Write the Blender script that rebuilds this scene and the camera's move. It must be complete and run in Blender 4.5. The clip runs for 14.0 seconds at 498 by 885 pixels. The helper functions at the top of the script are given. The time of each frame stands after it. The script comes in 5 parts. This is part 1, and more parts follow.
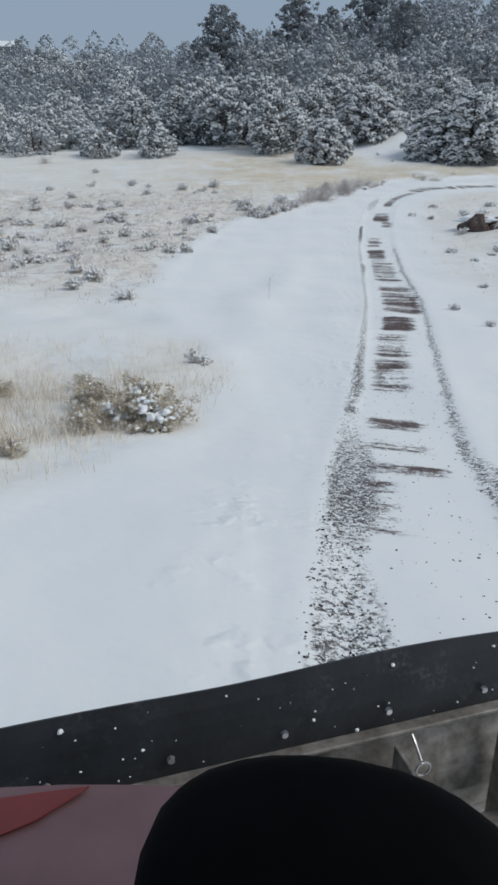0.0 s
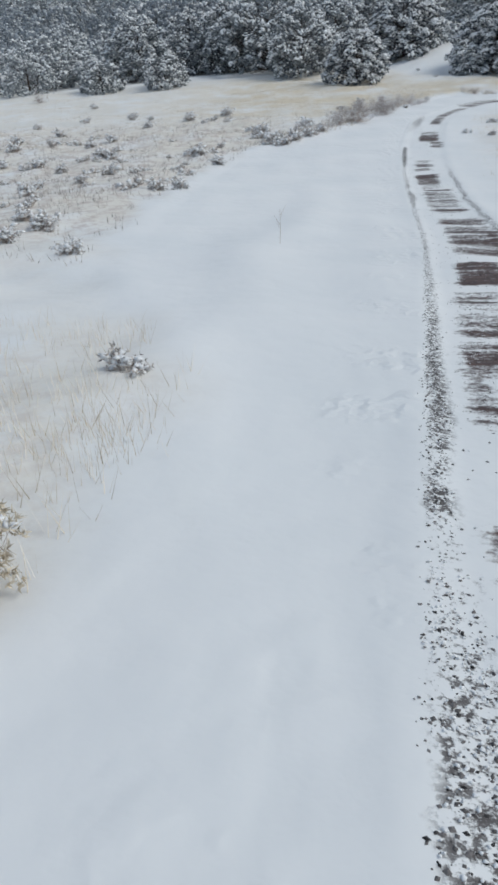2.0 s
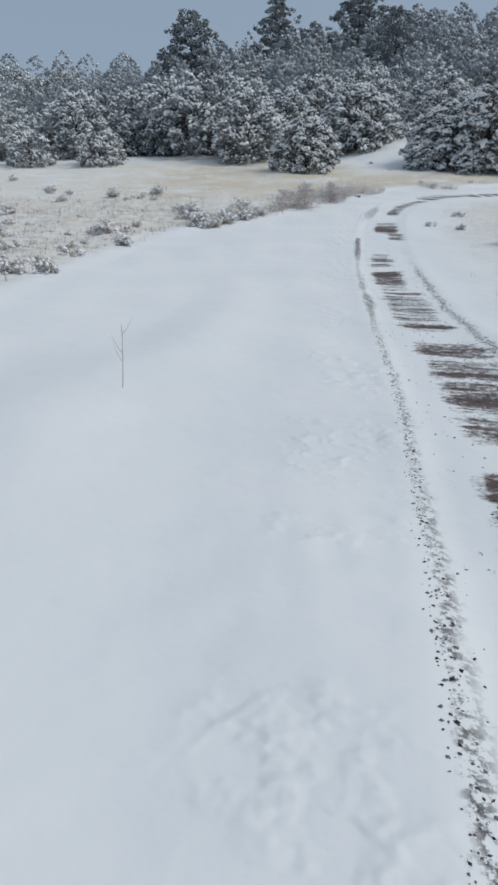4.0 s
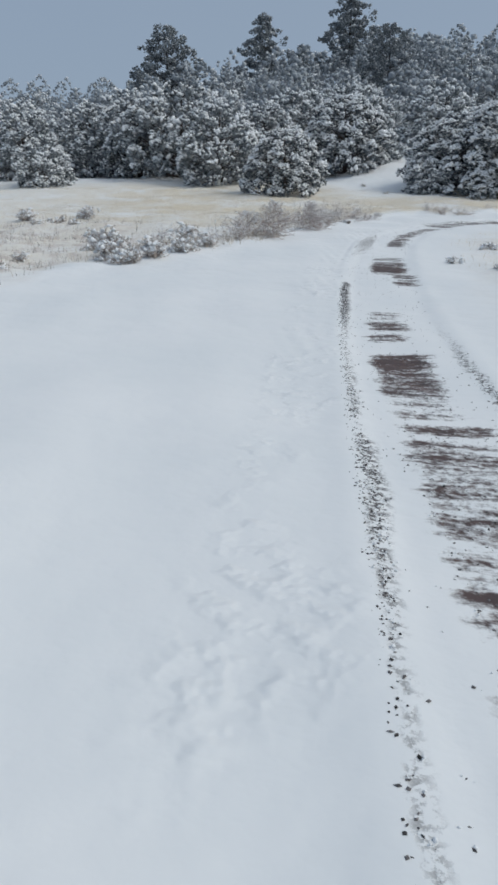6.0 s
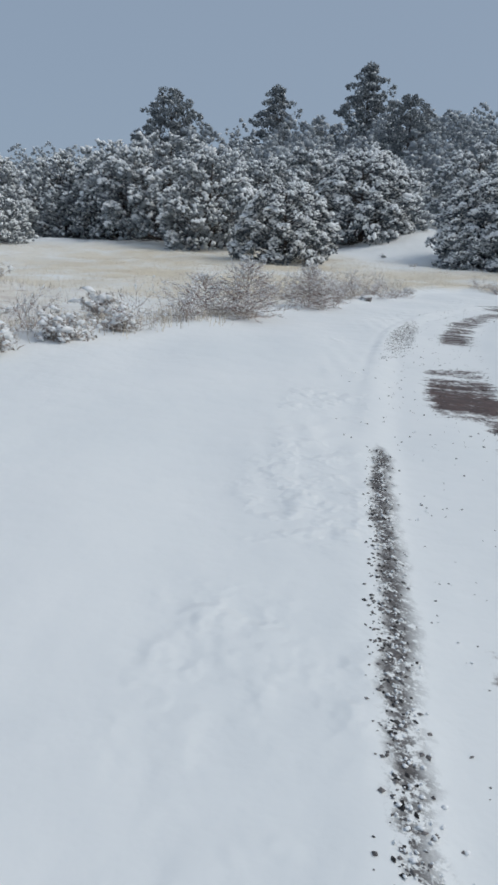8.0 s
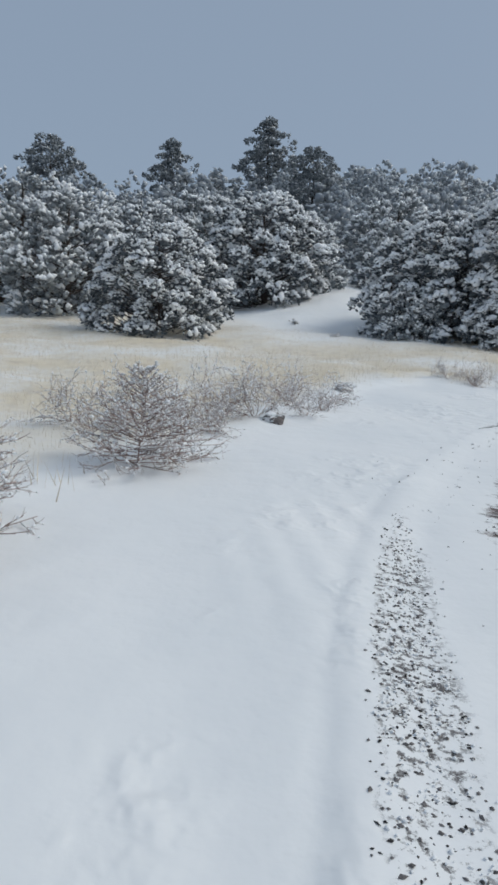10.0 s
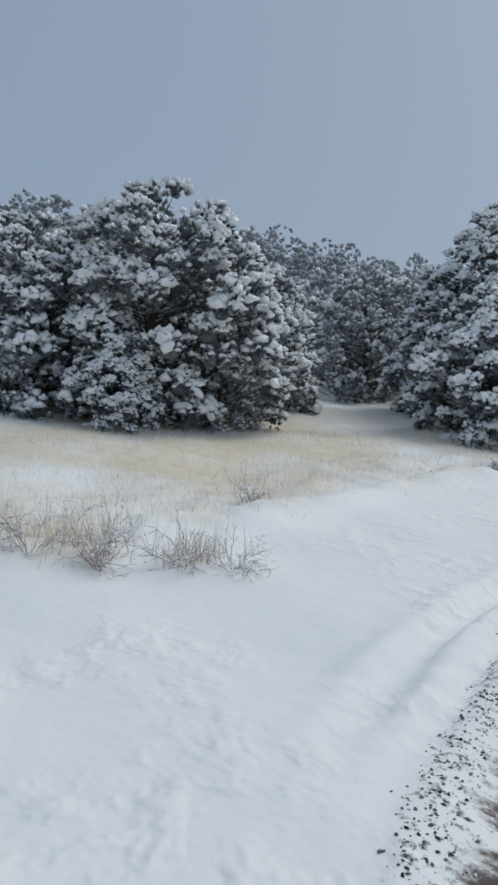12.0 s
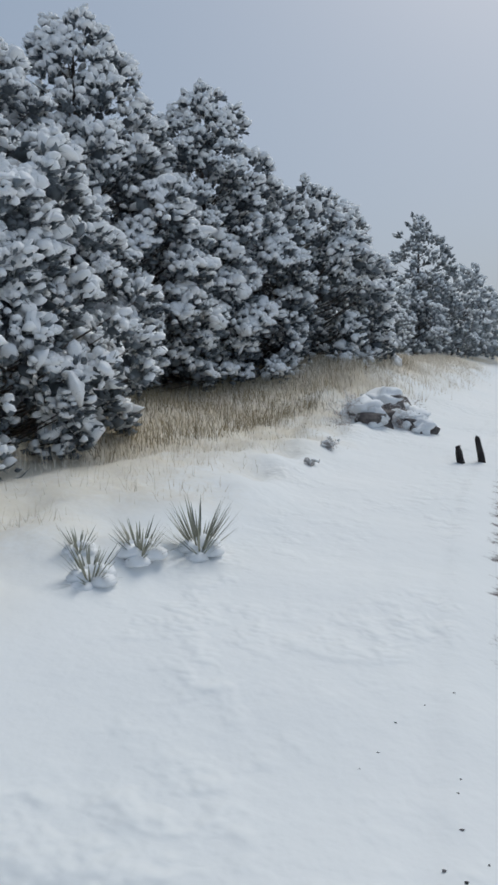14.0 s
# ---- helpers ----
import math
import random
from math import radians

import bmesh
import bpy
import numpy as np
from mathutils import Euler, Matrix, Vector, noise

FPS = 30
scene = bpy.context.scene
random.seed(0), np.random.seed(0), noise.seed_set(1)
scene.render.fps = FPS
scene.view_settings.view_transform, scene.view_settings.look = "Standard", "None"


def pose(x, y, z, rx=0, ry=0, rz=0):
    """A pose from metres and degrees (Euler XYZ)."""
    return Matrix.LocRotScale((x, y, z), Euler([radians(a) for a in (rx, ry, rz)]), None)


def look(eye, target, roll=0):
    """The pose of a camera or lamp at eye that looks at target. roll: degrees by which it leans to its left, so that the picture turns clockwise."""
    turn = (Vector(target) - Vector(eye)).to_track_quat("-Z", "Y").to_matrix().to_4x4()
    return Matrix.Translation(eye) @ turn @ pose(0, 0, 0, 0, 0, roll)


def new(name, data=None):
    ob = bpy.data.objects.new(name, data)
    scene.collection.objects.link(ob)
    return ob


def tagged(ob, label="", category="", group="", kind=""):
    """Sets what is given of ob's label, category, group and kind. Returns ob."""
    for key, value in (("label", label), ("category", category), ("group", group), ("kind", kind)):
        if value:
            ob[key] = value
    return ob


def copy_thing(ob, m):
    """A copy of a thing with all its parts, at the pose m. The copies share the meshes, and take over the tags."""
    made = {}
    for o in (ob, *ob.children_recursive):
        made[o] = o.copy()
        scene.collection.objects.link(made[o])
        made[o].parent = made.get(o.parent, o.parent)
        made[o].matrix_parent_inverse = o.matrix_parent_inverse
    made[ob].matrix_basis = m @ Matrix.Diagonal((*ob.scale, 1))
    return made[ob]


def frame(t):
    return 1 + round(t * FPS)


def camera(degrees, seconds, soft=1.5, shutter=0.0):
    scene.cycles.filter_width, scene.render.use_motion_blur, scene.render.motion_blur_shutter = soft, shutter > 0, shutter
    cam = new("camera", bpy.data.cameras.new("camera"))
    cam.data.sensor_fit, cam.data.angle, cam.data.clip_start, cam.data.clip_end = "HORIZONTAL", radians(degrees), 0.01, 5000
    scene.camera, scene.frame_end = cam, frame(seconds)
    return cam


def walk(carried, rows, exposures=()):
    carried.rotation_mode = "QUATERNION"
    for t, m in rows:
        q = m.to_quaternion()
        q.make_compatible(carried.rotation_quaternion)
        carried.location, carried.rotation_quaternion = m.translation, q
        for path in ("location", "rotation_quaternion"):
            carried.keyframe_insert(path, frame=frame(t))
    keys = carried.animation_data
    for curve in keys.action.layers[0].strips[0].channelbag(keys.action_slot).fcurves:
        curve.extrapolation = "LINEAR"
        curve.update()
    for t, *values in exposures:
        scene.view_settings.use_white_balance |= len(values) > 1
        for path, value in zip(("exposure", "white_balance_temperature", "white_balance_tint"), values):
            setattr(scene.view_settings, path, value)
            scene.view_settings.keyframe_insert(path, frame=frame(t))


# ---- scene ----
import itertools

cam = camera(39.3, 14.0, soft=2.9)
PATH = [
    (0, (0.001, 0.000, 1.756), (-0.260, 1.846, 1.031), 0.27),
    (0.5, (-0.111, 1.175, 1.542), (-0.514, 2.953, 0.720), -2.24),
    (1, (-0.154, 2.672, 1.318), (-0.583, 4.422, 0.451), -3.67),
    (1.5, (-0.307, 4.474, 0.922), (-0.683, 6.242, 0.065), -1.70),
    (2, (-0.268, 6.266, 0.616), (-0.631, 8.041, -0.232), -2.97),
    (2.5, (-0.271, 7.812, 0.242), (-0.601, 9.607, -0.576), -2.11),
    (3, (-0.292, 9.675, 0.034), (-0.583, 11.495, -0.744), -0.68),
    (3.5, (-0.324, 11.562, 0.037), (-0.561, 13.422, -0.660), 1.20),
    (3.7, (-0.280, 12.374, 0.041), (-0.512, 14.245, -0.627), 0.45),
    (5.8, (0.118, 22.290, -0.013), (-0.083, 24.196, -0.584), 1.39),
    (6, (0.108, 23.307, -0.053), (-0.102, 25.215, -0.612), 0.95),
    (6.5, (0.078, 25.881, -0.162), (-0.162, 27.798, -0.680), 0.97),
    (7, (0.007, 28.362, -0.108), (-0.277, 30.283, -0.584), 0.61),
    (7.2, (0.048, 29.308, -0.089), (-0.244, 31.235, -0.539), 1.50),
    (9.3, (0.056, 39.690, 0.883), (-0.074, 41.668, 0.620), 3.76),
    (9.5, (0.112, 40.620, 1.006), (0.017, 42.603, 0.767), 3.22),
    (9.9, (0.264, 42.396, 1.197), (0.236, 44.386, 1.002), 2.94),
    (10, (0.334, 42.852, 1.241), (0.332, 44.842, 1.046), 2.24),
    (10.5, (0.693, 45.329, 1.531), (0.762, 47.317, 1.325), 1.13),
    (11, (1.293, 48.213, 1.883), (1.423, 50.196, 1.664), -2.03),
    (11.1, (1.386, 48.646, 1.903), (1.625, 50.626, 1.753), -1.89),
    (11.2, (1.502, 49.058, 1.927), (1.873, 51.023, 1.879), -3.92),
    (11.3, (1.644, 49.447, 1.958), (2.219, 51.361, 2.028), -2.01),
    (11.4, (1.797, 49.812, 1.999), (2.549, 51.659, 2.149), -1.55),
    (11.5, (1.963, 50.158, 2.050), (2.829, 51.953, 2.216), -0.44),
    (11.6, (2.139, 50.494, 2.107), (3.096, 52.245, 2.244), 0.70),
    (12, (3.059, 51.821, 2.375), (4.088, 53.535, 2.333), 0.69),
    (12.5, (4.647, 53.349, 2.440), (5.996, 54.820, 2.304), -2.29),
    (13, (6.416, 54.361, 2.496), (7.915, 55.673, 2.318), -3.89),
    (13.5, (9.028, 55.689, 2.673), (10.670, 56.810, 2.453), -2.83),
    (14, (11.564, 56.578, 2.882), (13.337, 57.476, 2.662), -2.52),
]
EXPOSURES = [(0.0, 0.0), (14.0, 0.0)]
walk(cam, [(t, look(eye, target, roll)) for t, eye, target, roll in PATH], EXPOSURES)

# ---------------------------------------------------------------- light
SUN_ELEVATION, SUN_AZIMUTH = 48.0, 95.0      # degrees; azimuth from +y towards +x
world = bpy.data.worlds.new("overcast_sky")
world.use_nodes = True
scene.world = world
wn, wl = world.node_tree.nodes, world.node_tree.links
background = wn["Background"]
sky = wn.new("ShaderNodeTexSky")
sky.sky_type, sky.sun_disc = "NISHITA", False
sky.sun_elevation, sky.sun_rotation = radians(SUN_ELEVATION), radians(SUN_AZIMUTH)
sky.air_density, sky.dust_density, sky.ozone_density = 1.0, 4.0, 1.0
# snow cloud spread evenly before the blue
cloud = wn.new("ShaderNodeMix")
cloud.data_type = "RGBA"
cloud.inputs["Factor"].default_value = 0.76
cloud.inputs["B"].default_value = (2.98, 3.8, 4.9, 1)
wl.new(sky.outputs["Color"], cloud.inputs["A"])
wl.new(cloud.outputs["Result"], background.inputs["Color"])
background.inputs["Strength"].default_value = 0.1

sun_data = bpy.data.lights.new("sun", "SUN")
sun_data.energy, sun_data.angle, sun_data.color = 1.3, radians(30), (0.965, 0.96, 0.885)
sun = new("sun", sun_data)
az, el = radians(SUN_AZIMUTH), radians(SUN_ELEVATION)
sun.matrix_world = look((math.sin(az) * math.cos(el) * 50, math.cos(az) * math.cos(el) * 50, math.sin(el) * 50), (0, 0, 0))


# ---------------------------------------------------------------- materials
def material(name, rough=0.8, metal=0.0):
    m = bpy.data.materials.new(name)
    m.use_nodes = True
    b = m.node_tree.nodes["Principled BSDF"]
    b.inputs["Roughness"].default_value, b.inputs["Metallic"].default_value = rough, metal
    return m, m.node_tree.nodes, m.node_tree.links, b


def noise_of(n, l, scale, detail=4.0, vector=None, rough=0.55):
    t = n.new("ShaderNodeTexNoise")
    t.inputs["Scale"].default_value, t.inputs["Detail"].default_value, t.inputs["Roughness"].default_value = scale, detail, rough
    if vector is not None:
        l.new(vector, t.inputs["Vector"])
    return t.outputs["Fac"]


def ramp_of(n, l, fac, stops):
    r = n.new("ShaderNodeValToRGB")
    while len(r.color_ramp.elements) < len(stops):
        r.color_ramp.elements.new(0.5)
    for e, (p, c) in zip(r.color_ramp.elements, stops):
        e.position, e.color = p, (*c, 1) if len(c) == 3 else c
    l.new(fac, r.inputs["Fac"])
    return r.outputs["Color"]


def mix_of(n, l, fac, a, b):
    m = n.new("ShaderNodeMix")
    m.data_type = "RGBA"
    for key, v in (("Factor", fac), ("A", a), ("B", b)):
        if isinstance(v, (int, float)):
            m.inputs[key].default_value = v
        elif isinstance(v, tuple):
            m.inputs[key].default_value = (*v, 1)
        else:
            l.new(v, m.inputs[key])
    return m.outputs["Result"]


def math_of(n, l, op, a, b=0.0, c=0.0, clamp=False):
    m = n.new("ShaderNodeMath")
    m.operation, m.use_clamp = op, clamp
    for k, v in enumerate((a, b, c)):
        if isinstance(v, (int, float)):
            m.inputs[k].default_value = v
        else:
            l.new(v, m.inputs[k])
    return m.outputs[0]


def step_of(n, l, value, low, high):
    m = n.new("ShaderNodeMapRange")
    m.interpolation_type = "SMOOTHSTEP"
    l.new(value, m.inputs["Value"])
    m.inputs["From Min"].default_value, m.inputs["From Max"].default_value = low, high
    return m.outputs["Result"]


def bump_of(n, l, height, strength, distance, b):
    m = n.new("ShaderNodeBump")
    m.inputs["Strength"].default_value, m.inputs["Distance"].default_value = strength, distance
    l.new(height, m.inputs["Height"])
    l.new(m.outputs["Normal"], b.inputs["Normal"])


def plain(name, dark, light, scale=8.0, rough=0.8, metal=0.0, bump=0.2, distance=0.01, island=False):
    """Two tones by noise at two scales, or tone by island."""
    m, n, l, b = material(name, rough, metal)
    geo = n.new("ShaderNodeNewGeometry")
    f = noise_of(n, l, scale, 6, geo.outputs["Position"])
    if island:
        f = math_of(n, l, "ADD", math_of(n, l, "MULTIPLY", f, 0.5), math_of(n, l, "MULTIPLY", geo.outputs["Random Per Island"], 0.6))
    c = ramp_of(n, l, f, [(0.3, dark), (0.7, light)])
    l.new(c, b.inputs["Base Color"])
    if bump:
        bump_of(n, l, noise_of(n, l, scale * 6, 5, geo.outputs["Position"]), bump, distance, b)
    return m


def tree_snow_material():
    m, n, l, b = material("settled_snow", 0.7)
    geo = n.new("ShaderNodeNewGeometry")
    f = noise_of(n, l, 3.0, 4, geo.outputs["Position"])
    c = ramp_of(n, l, f, [(0.3, (0.86, 0.875, 0.89)), (0.7, (0.93, 0.935, 0.94))])
    l.new(c, b.inputs["Base Color"])
    bump_of(n, l, noise_of(n, l, 40, 4, geo.outputs["Position"]), 0.35, 0.02, b)
    return m


def ground_material():
    m, n, l, b = material("snowy_ground", 0.75)
    geo, lane, zone = n.new("ShaderNodeNewGeometry"), n.new("ShaderNodeAttribute"), n.new("ShaderNodeAttribute")
    scrape = n.new("ShaderNodeAttribute")
    lane.attribute_name, zone.attribute_name, scrape.attribute_name = "lane", "zone", "scrape"
    pos = geo.outputs["Position"]
    sl, sz = n.new("ShaderNodeSeparateXYZ"), n.new("ShaderNodeSeparateXYZ")
    l.new(lane.outputs["Vector"], sl.inputs[0]), l.new(zone.outputs["Vector"], sz.inputs[0])
    sc = n.new("ShaderNodeSeparateXYZ")
    l.new(scrape.outputs["Vector"], sc.inputs[0])
    across, along = sl.outputs["X"], sl.outputs["Y"]
    grass, scrub = sz.outputs["X"], sz.outputs["Y"]
    # snow: soft drifts, wind crust, fine grain
    drift = noise_of(n, l, 0.45, 5, pos)
    grain = noise_of(n, l, 9.0, 6, pos)
    snow = ramp_of(n, l, drift, [(0.3, (0.81, 0.83, 0.835)), (0.7, (0.865, 0.872, 0.87))])
    # dry grass and litter showing through thin snow
    patch = noise_of(n, l, 0.42, 6, pos, 0.62)
    speck = noise_of(n, l, 14.0, 6, pos, 0.7)
    show = math_of(n, l, "MULTIPLY", grass, step_of(n, l, math_of(n, l, "ADD", math_of(n, l, "MULTIPLY", patch, 0.74), math_of(n, l, "MULTIPLY", speck, 0.26)), 0.31, 0.58))
    straw = ramp_of(n, l, noise_of(n, l, 3.2, 5, pos), [(0.3, (0.58, 0.50, 0.385)), (0.55, (0.71, 0.625, 0.47)), (0.75, (0.66, 0.59, 0.50))])
    col = mix_of(n, l, math_of(n, l, "MULTIPLY", show, 0.92), snow, straw)
    litter = math_of(n, l, "MULTIPLY", scrub, step_of(n, l, noise_of(n, l, 2.1, 8, pos, 0.75), 0.44, 0.64))
    col = mix_of(n, l, math_of(n, l, "MULTIPLY", litter, 0.62), col, (0.46, 0.37, 0.33))
    # scraped lane: bars of bare soil across it, with snow between
    warp = math_of(n, l, "MULTIPLY_ADD", noise_of(n, l, 1.3, 5, pos), 1.1, -0.55)
    fine = math_of(n, l, "MULTIPLY_ADD", noise_of(n, l, 6.0, 6, pos, 0.7), 1.0, -0.5)
    edge = math_of(n, l, "ADD", across, math_of(n, l, "MULTIPLY", math_of(n, l, "ADD", warp, fine), 0.32))
    stretch = n.new("ShaderNodeCombineXYZ")
    l.new(math_of(n, l, "MULTIPLY", across, 0.42), stretch.inputs[0]), l.new(math_of(n, l, "MULTIPLY", along, 2.5), stretch.inputs[1])
    bars = noise_of(n, l, 1.25, 2, stretch.outputs[0], 0.5)
    thin = n.new("ShaderNodeCombineXYZ")
    l.new(math_of(n, l, "MULTIPLY", across, 1.6), thin.inputs[0]), l.new(math_of(n, l, "MULTIPLY", along, 9.0), thin.inputs[1])
    streak = noise_of(n, l, 1.5, 4, thin.outputs[0], 0.6)
    level = math_of(n, l, "ADD", math_of(n, l, "MULTIPLY", bars, 1.05), math_of(n, l, "ADD", math_of(n, l, "MULTIPLY", sc.outputs["X"], 0.58), math_of(n, l, "MULTIPLY", fine, 0.45)))
    level = math_of(n, l, "ADD", level, math_of(n, l, "ADD", math_of(n, l, "MULTIPLY", warp, 0.16), math_of(n, l, "ADD", math_of(n, l, "MULTIPLY_ADD", streak, 0.55, -0.275), math_of(n, l, "MULTIPLY_ADD", noise_of(n, l, 15.0, 3, pos, 0.7), 0.7, -0.36))))
    soil_mask = math_of(n, l, "MULTIPLY", math_of(n, l, "MULTIPLY", step_of(n, l, sc.outputs["X"], 0.02, 0.35), step_of(n, l, level, 0.72, 1.04)), sz.outputs["Z"])
    soil = ramp_of(n, l, noise_of(n, l, 5.0, 8, pos, 0.7), [(0.25, (0.026, 0.015, 0.015)), (0.5, (0.066, 0.034, 0.030)), (0.75, (0.135, 0.076, 0.060))])
    # left and right borders of the lane: churned gravelly soil
    side = math_of(n, l, "ADD", math_of(n, l, "ADD", across, sc.outputs["Z"]), math_of(n, l, "MULTIPLY", math_of(n, l, "ADD", warp, fine), 0.16))
    left_b = math_of(n, l, "MULTIPLY", step_of(n, l, side, -0.04, 0.04), math_of(n, l, "SUBTRACT", 1.0, step_of(n, l, math_of(n, l, "SUBTRACT", side, sl.outputs["Z"]), -0.07, 0.06)))
    right_b = math_of(n, l, "MULTIPLY", step_of(n, l, edge, 1.47, 1.55), math_of(n, l, "SUBTRACT", 1.0, step_of(n, l, math_of(n, l, "ADD", edge, math_of(n, l, "MULTIPLY_ADD", step_of(n, l, along, 46.0, 49.0), 0.35, -0.35)), 1.56, 1.68)))
    right_b = math_of(n, l, "MULTIPLY", right_b, math_of(n, l, "SUBTRACT", 1.0, step_of(n, l, along, 71, 76)))
    clod = noise_of(n, l, 17.0, 4, pos, 0.72)
    bite = math_of(n, l, "MULTIPLY_ADD", sc.outputs["Y"], 0.30, -0.655)
    churn = math_of(n, l, "MULTIPLY", left_b, math_of(n, l, "MULTIPLY", math_of(n, l, "ADD", clod, bite), 11.0, clamp=True))
    churn = math_of(n, l, "MAXIMUM", churn, math_of(n, l, "MULTIPLY", right_b, step_of(n, l, clod, 0.46, 0.58)))
    churn = math_of(n, l, "MULTIPLY", churn, sz.outputs["Z"])
    mask = math_of(n, l, "MAXIMUM", soil_mask, churn)
    grit = ramp_of(n, l, noise_of(n, l, 34.0, 4, pos, 0.7), [(0.34, (0.024, 0.019, 0.020)), (0.56, (0.072, 0.060, 0.058)), (0.76, (0.34, 0.342, 0.345))])
    col = mix_of(n, l, math_of(n, l, "MULTIPLY", churn, 0.94), col, grit)
    col = mix_of(n, l, math_of(n, l, "MULTIPLY", soil_mask, 0.97), col, soil)
    l.new(col, b.inputs["Base Color"])
    height = math_of(n, l, "ADD", math_of(n, l, "MULTIPLY", noise_of(n, l, 2.4, 4, pos, 0.45), 1.0), math_of(n, l, "MULTIPLY", grain, 0.09))
    # snow trodden and thrown along the lane's side
    beside = math_of(n, l, "MULTIPLY", step_of(n, l, math_of(n, l, "ADD", across, math_of(n, l, "MULTIPLY", step_of(n, l, along, 88, 95), 1.5)), -1.2, -0.8), math_of(n, l, "SUBTRACT", 1.0, step_of(n, l, across, -0.15, 0.05)))
    thrown = math_of(n, l, "MULTIPLY", beside, step_of(n, l, noise_of(n, l, 0.7, 3, pos), 0.42, 0.60))
    clods = step_of(n, l, noise_of(n, l, 4.6, 2, pos, 0.5), 0.40, 0.78)
    height = math_of(n, l, "ADD", height, math_of(n, l, "MULTIPLY", thrown, math_of(n, l, "MULTIPLY", clods, 0.8)))
    height = math_of(n, l, "SUBTRACT", height, math_of(n, l, "MULTIPLY", mask, 0.35))
    bump_of(n, l, height, 0.34, 0.09, b)
    return m


SNOW_GROUND = ground_material()
SNOW = tree_snow_material()
# blue-grey and low in contrast: haze over the far wood put into its colour
WOODS = plain("hazy_far_needles", (0.23, 0.258, 0.285), (0.39, 0.428, 0.465), 0.2, 0.9, bump=0, island=True)
NEEDLES = plain("pine_needles", (0.048, 0.060, 0.069), (0.21, 0.238, 0.262), 1.5, 0.75, bump=0, island=True)
# the next three needle tones are paled to paint in haze with distance
HAZY = plain("hazy_needles", (0.22, 0.243, 0.258), (0.44, 0.472, 0.495), 0.9, 0.8, bump=0, island=True)
HALF_HAZY = plain("half_hazy_needles", (0.155, 0.174, 0.184), (0.38, 0.41, 0.43), 1.2, 0.8, bump=0, island=True)
HAZY_DARK = plain("hazy_dark_needles", (0.125, 0.144, 0.157), (0.31, 0.34, 0.362), 0.9, 0.8, bump=0, island=True)
BARK = plain("pine_bark", (0.035, 0.028, 0.024), (0.11, 0.085, 0.07), 9, 0.9, bump=0.6, distance=0.02)
STRAW = plain("dry_grass", (0.66, 0.57, 0.455), (0.91, 0.855, 0.765), 0.7, 0.85, bump=0, island=True)
TWIG = plain("bare_twigs", (0.19, 0.13, 0.115), (0.46, 0.355, 0.315), 6, 0.85, bump=0, island=True)
PALE_TWIG = plain("pale_twigs", (0.30, 0.235, 0.20), (0.62, 0.54, 0.48), 6, 0.85, bump=0, island=True)
TAN = plain("seed_heads", (0.47, 0.40, 0.325), (0.82, 0.75, 0.65), 5, 0.9, bump=0, island=True)
BRUSH = plain("rabbitbrush_leaves", (0.42, 0.355, 0.265), (0.77, 0.69, 0.56), 5, 0.9, bump=0, island=True)
# dry grass tone darkened: shade below the pines is put into it
SHADED_GRASS = plain("shade_dark_grass", (0.20, 0.16, 0.10), (0.50, 0.42, 0.28), 3, 0.9, bump=0, island=True)
SAGE = plain("sage_leaves", (0.26, 0.225, 0.21), (0.60, 0.54, 0.50), 4, 0.85, bump=0, island=True)
YUCCA = plain("yucca_leaves", (0.11, 0.12, 0.09), (0.36, 0.35, 0.27), 5, 0.6, bump=0, island=True)
STONE = plain("road_gravel", (0.022, 0.021, 0.022), (0.19, 0.178, 0.176), 3, 0.9, bump=0.3, distance=0.004, island=True)
EARTH = plain("bank_earth", (0.05, 0.036, 0.032), (0.17, 0.12, 0.10), 4, 0.95, bump=0.8, distance=0.05)
CHAR = plain("dark_wood", (0.015, 0.013, 0.013), (0.05, 0.042, 0.04), 8, 0.9, bump=0.5, distance=0.01)


# ---------------------------------------------------------------- the lie of the land
PROFILE_Y = [-60, -5, 0, 3, 7, 10, 20, 28, 34, 39.7, 48, 52, 56, 60, 65, 70, 80, 90, 100, 115, 130, 160, 200, 300, 900, 3000]
PROFILE_Z = [0.9, 0.15, 0, -0.4, -1.3, -1.72, -1.78, -1.85, -1.45, -0.87, 0.12, 0.6, 0.95, 1.5, 2.35, 3.1, 4.6, 6.6, 9.2, 13.8, 18.5, 24, 27.5, 27, 20, 20]
LANE = [(-0.1, -40), (-0.1, 3), (-0.1, 7), (0.1, 11), (0.3, 15), (0.55, 21), (0.42, 28), (0.32, 34), (0.35, 38), (0.6, 43), (1.0, 46.5), (1.6, 48.7),
        (2.75, 51.05), (4.15, 53.1), (6.4, 54.65), (10, 56), (16, 57.4), (24, 58.3), (40, 58.6), (120, 56)]
VERGE = [(-2.6, -60), (-2.8, 4), (-2.5, 6), (-1.6, 8.4), (-1.4, 10.8), (-1.8, 13.2), (-5, 18.5), (-6.5, 26), (-6.8, 36), (-6, 40.5), (-2.8, 43.6), (-1.8, 48),
         (-0.2, 50.2), (0.6, 52), (1.9, 55.0), (2.6, 56.4), (3.8, 57.5), (6.0, 57.7), (8.4, 58.5), (12.4, 59.9), (16, 59.2), (22, 60), (40, 61), (120, 59)]


def smooth_line(points, rounds=3):
    p = np.array(points, float)
    for _ in range(rounds):
        q = np.empty((2 * len(p), 2))
        q[0], q[-1] = p[0], p[-1]
        q[1:-1:2], q[2:-1:2] = 0.75 * p[:-1] + 0.25 * p[1:], 0.25 * p[:-1] + 0.75 * p[1:]
        p = q
    return p


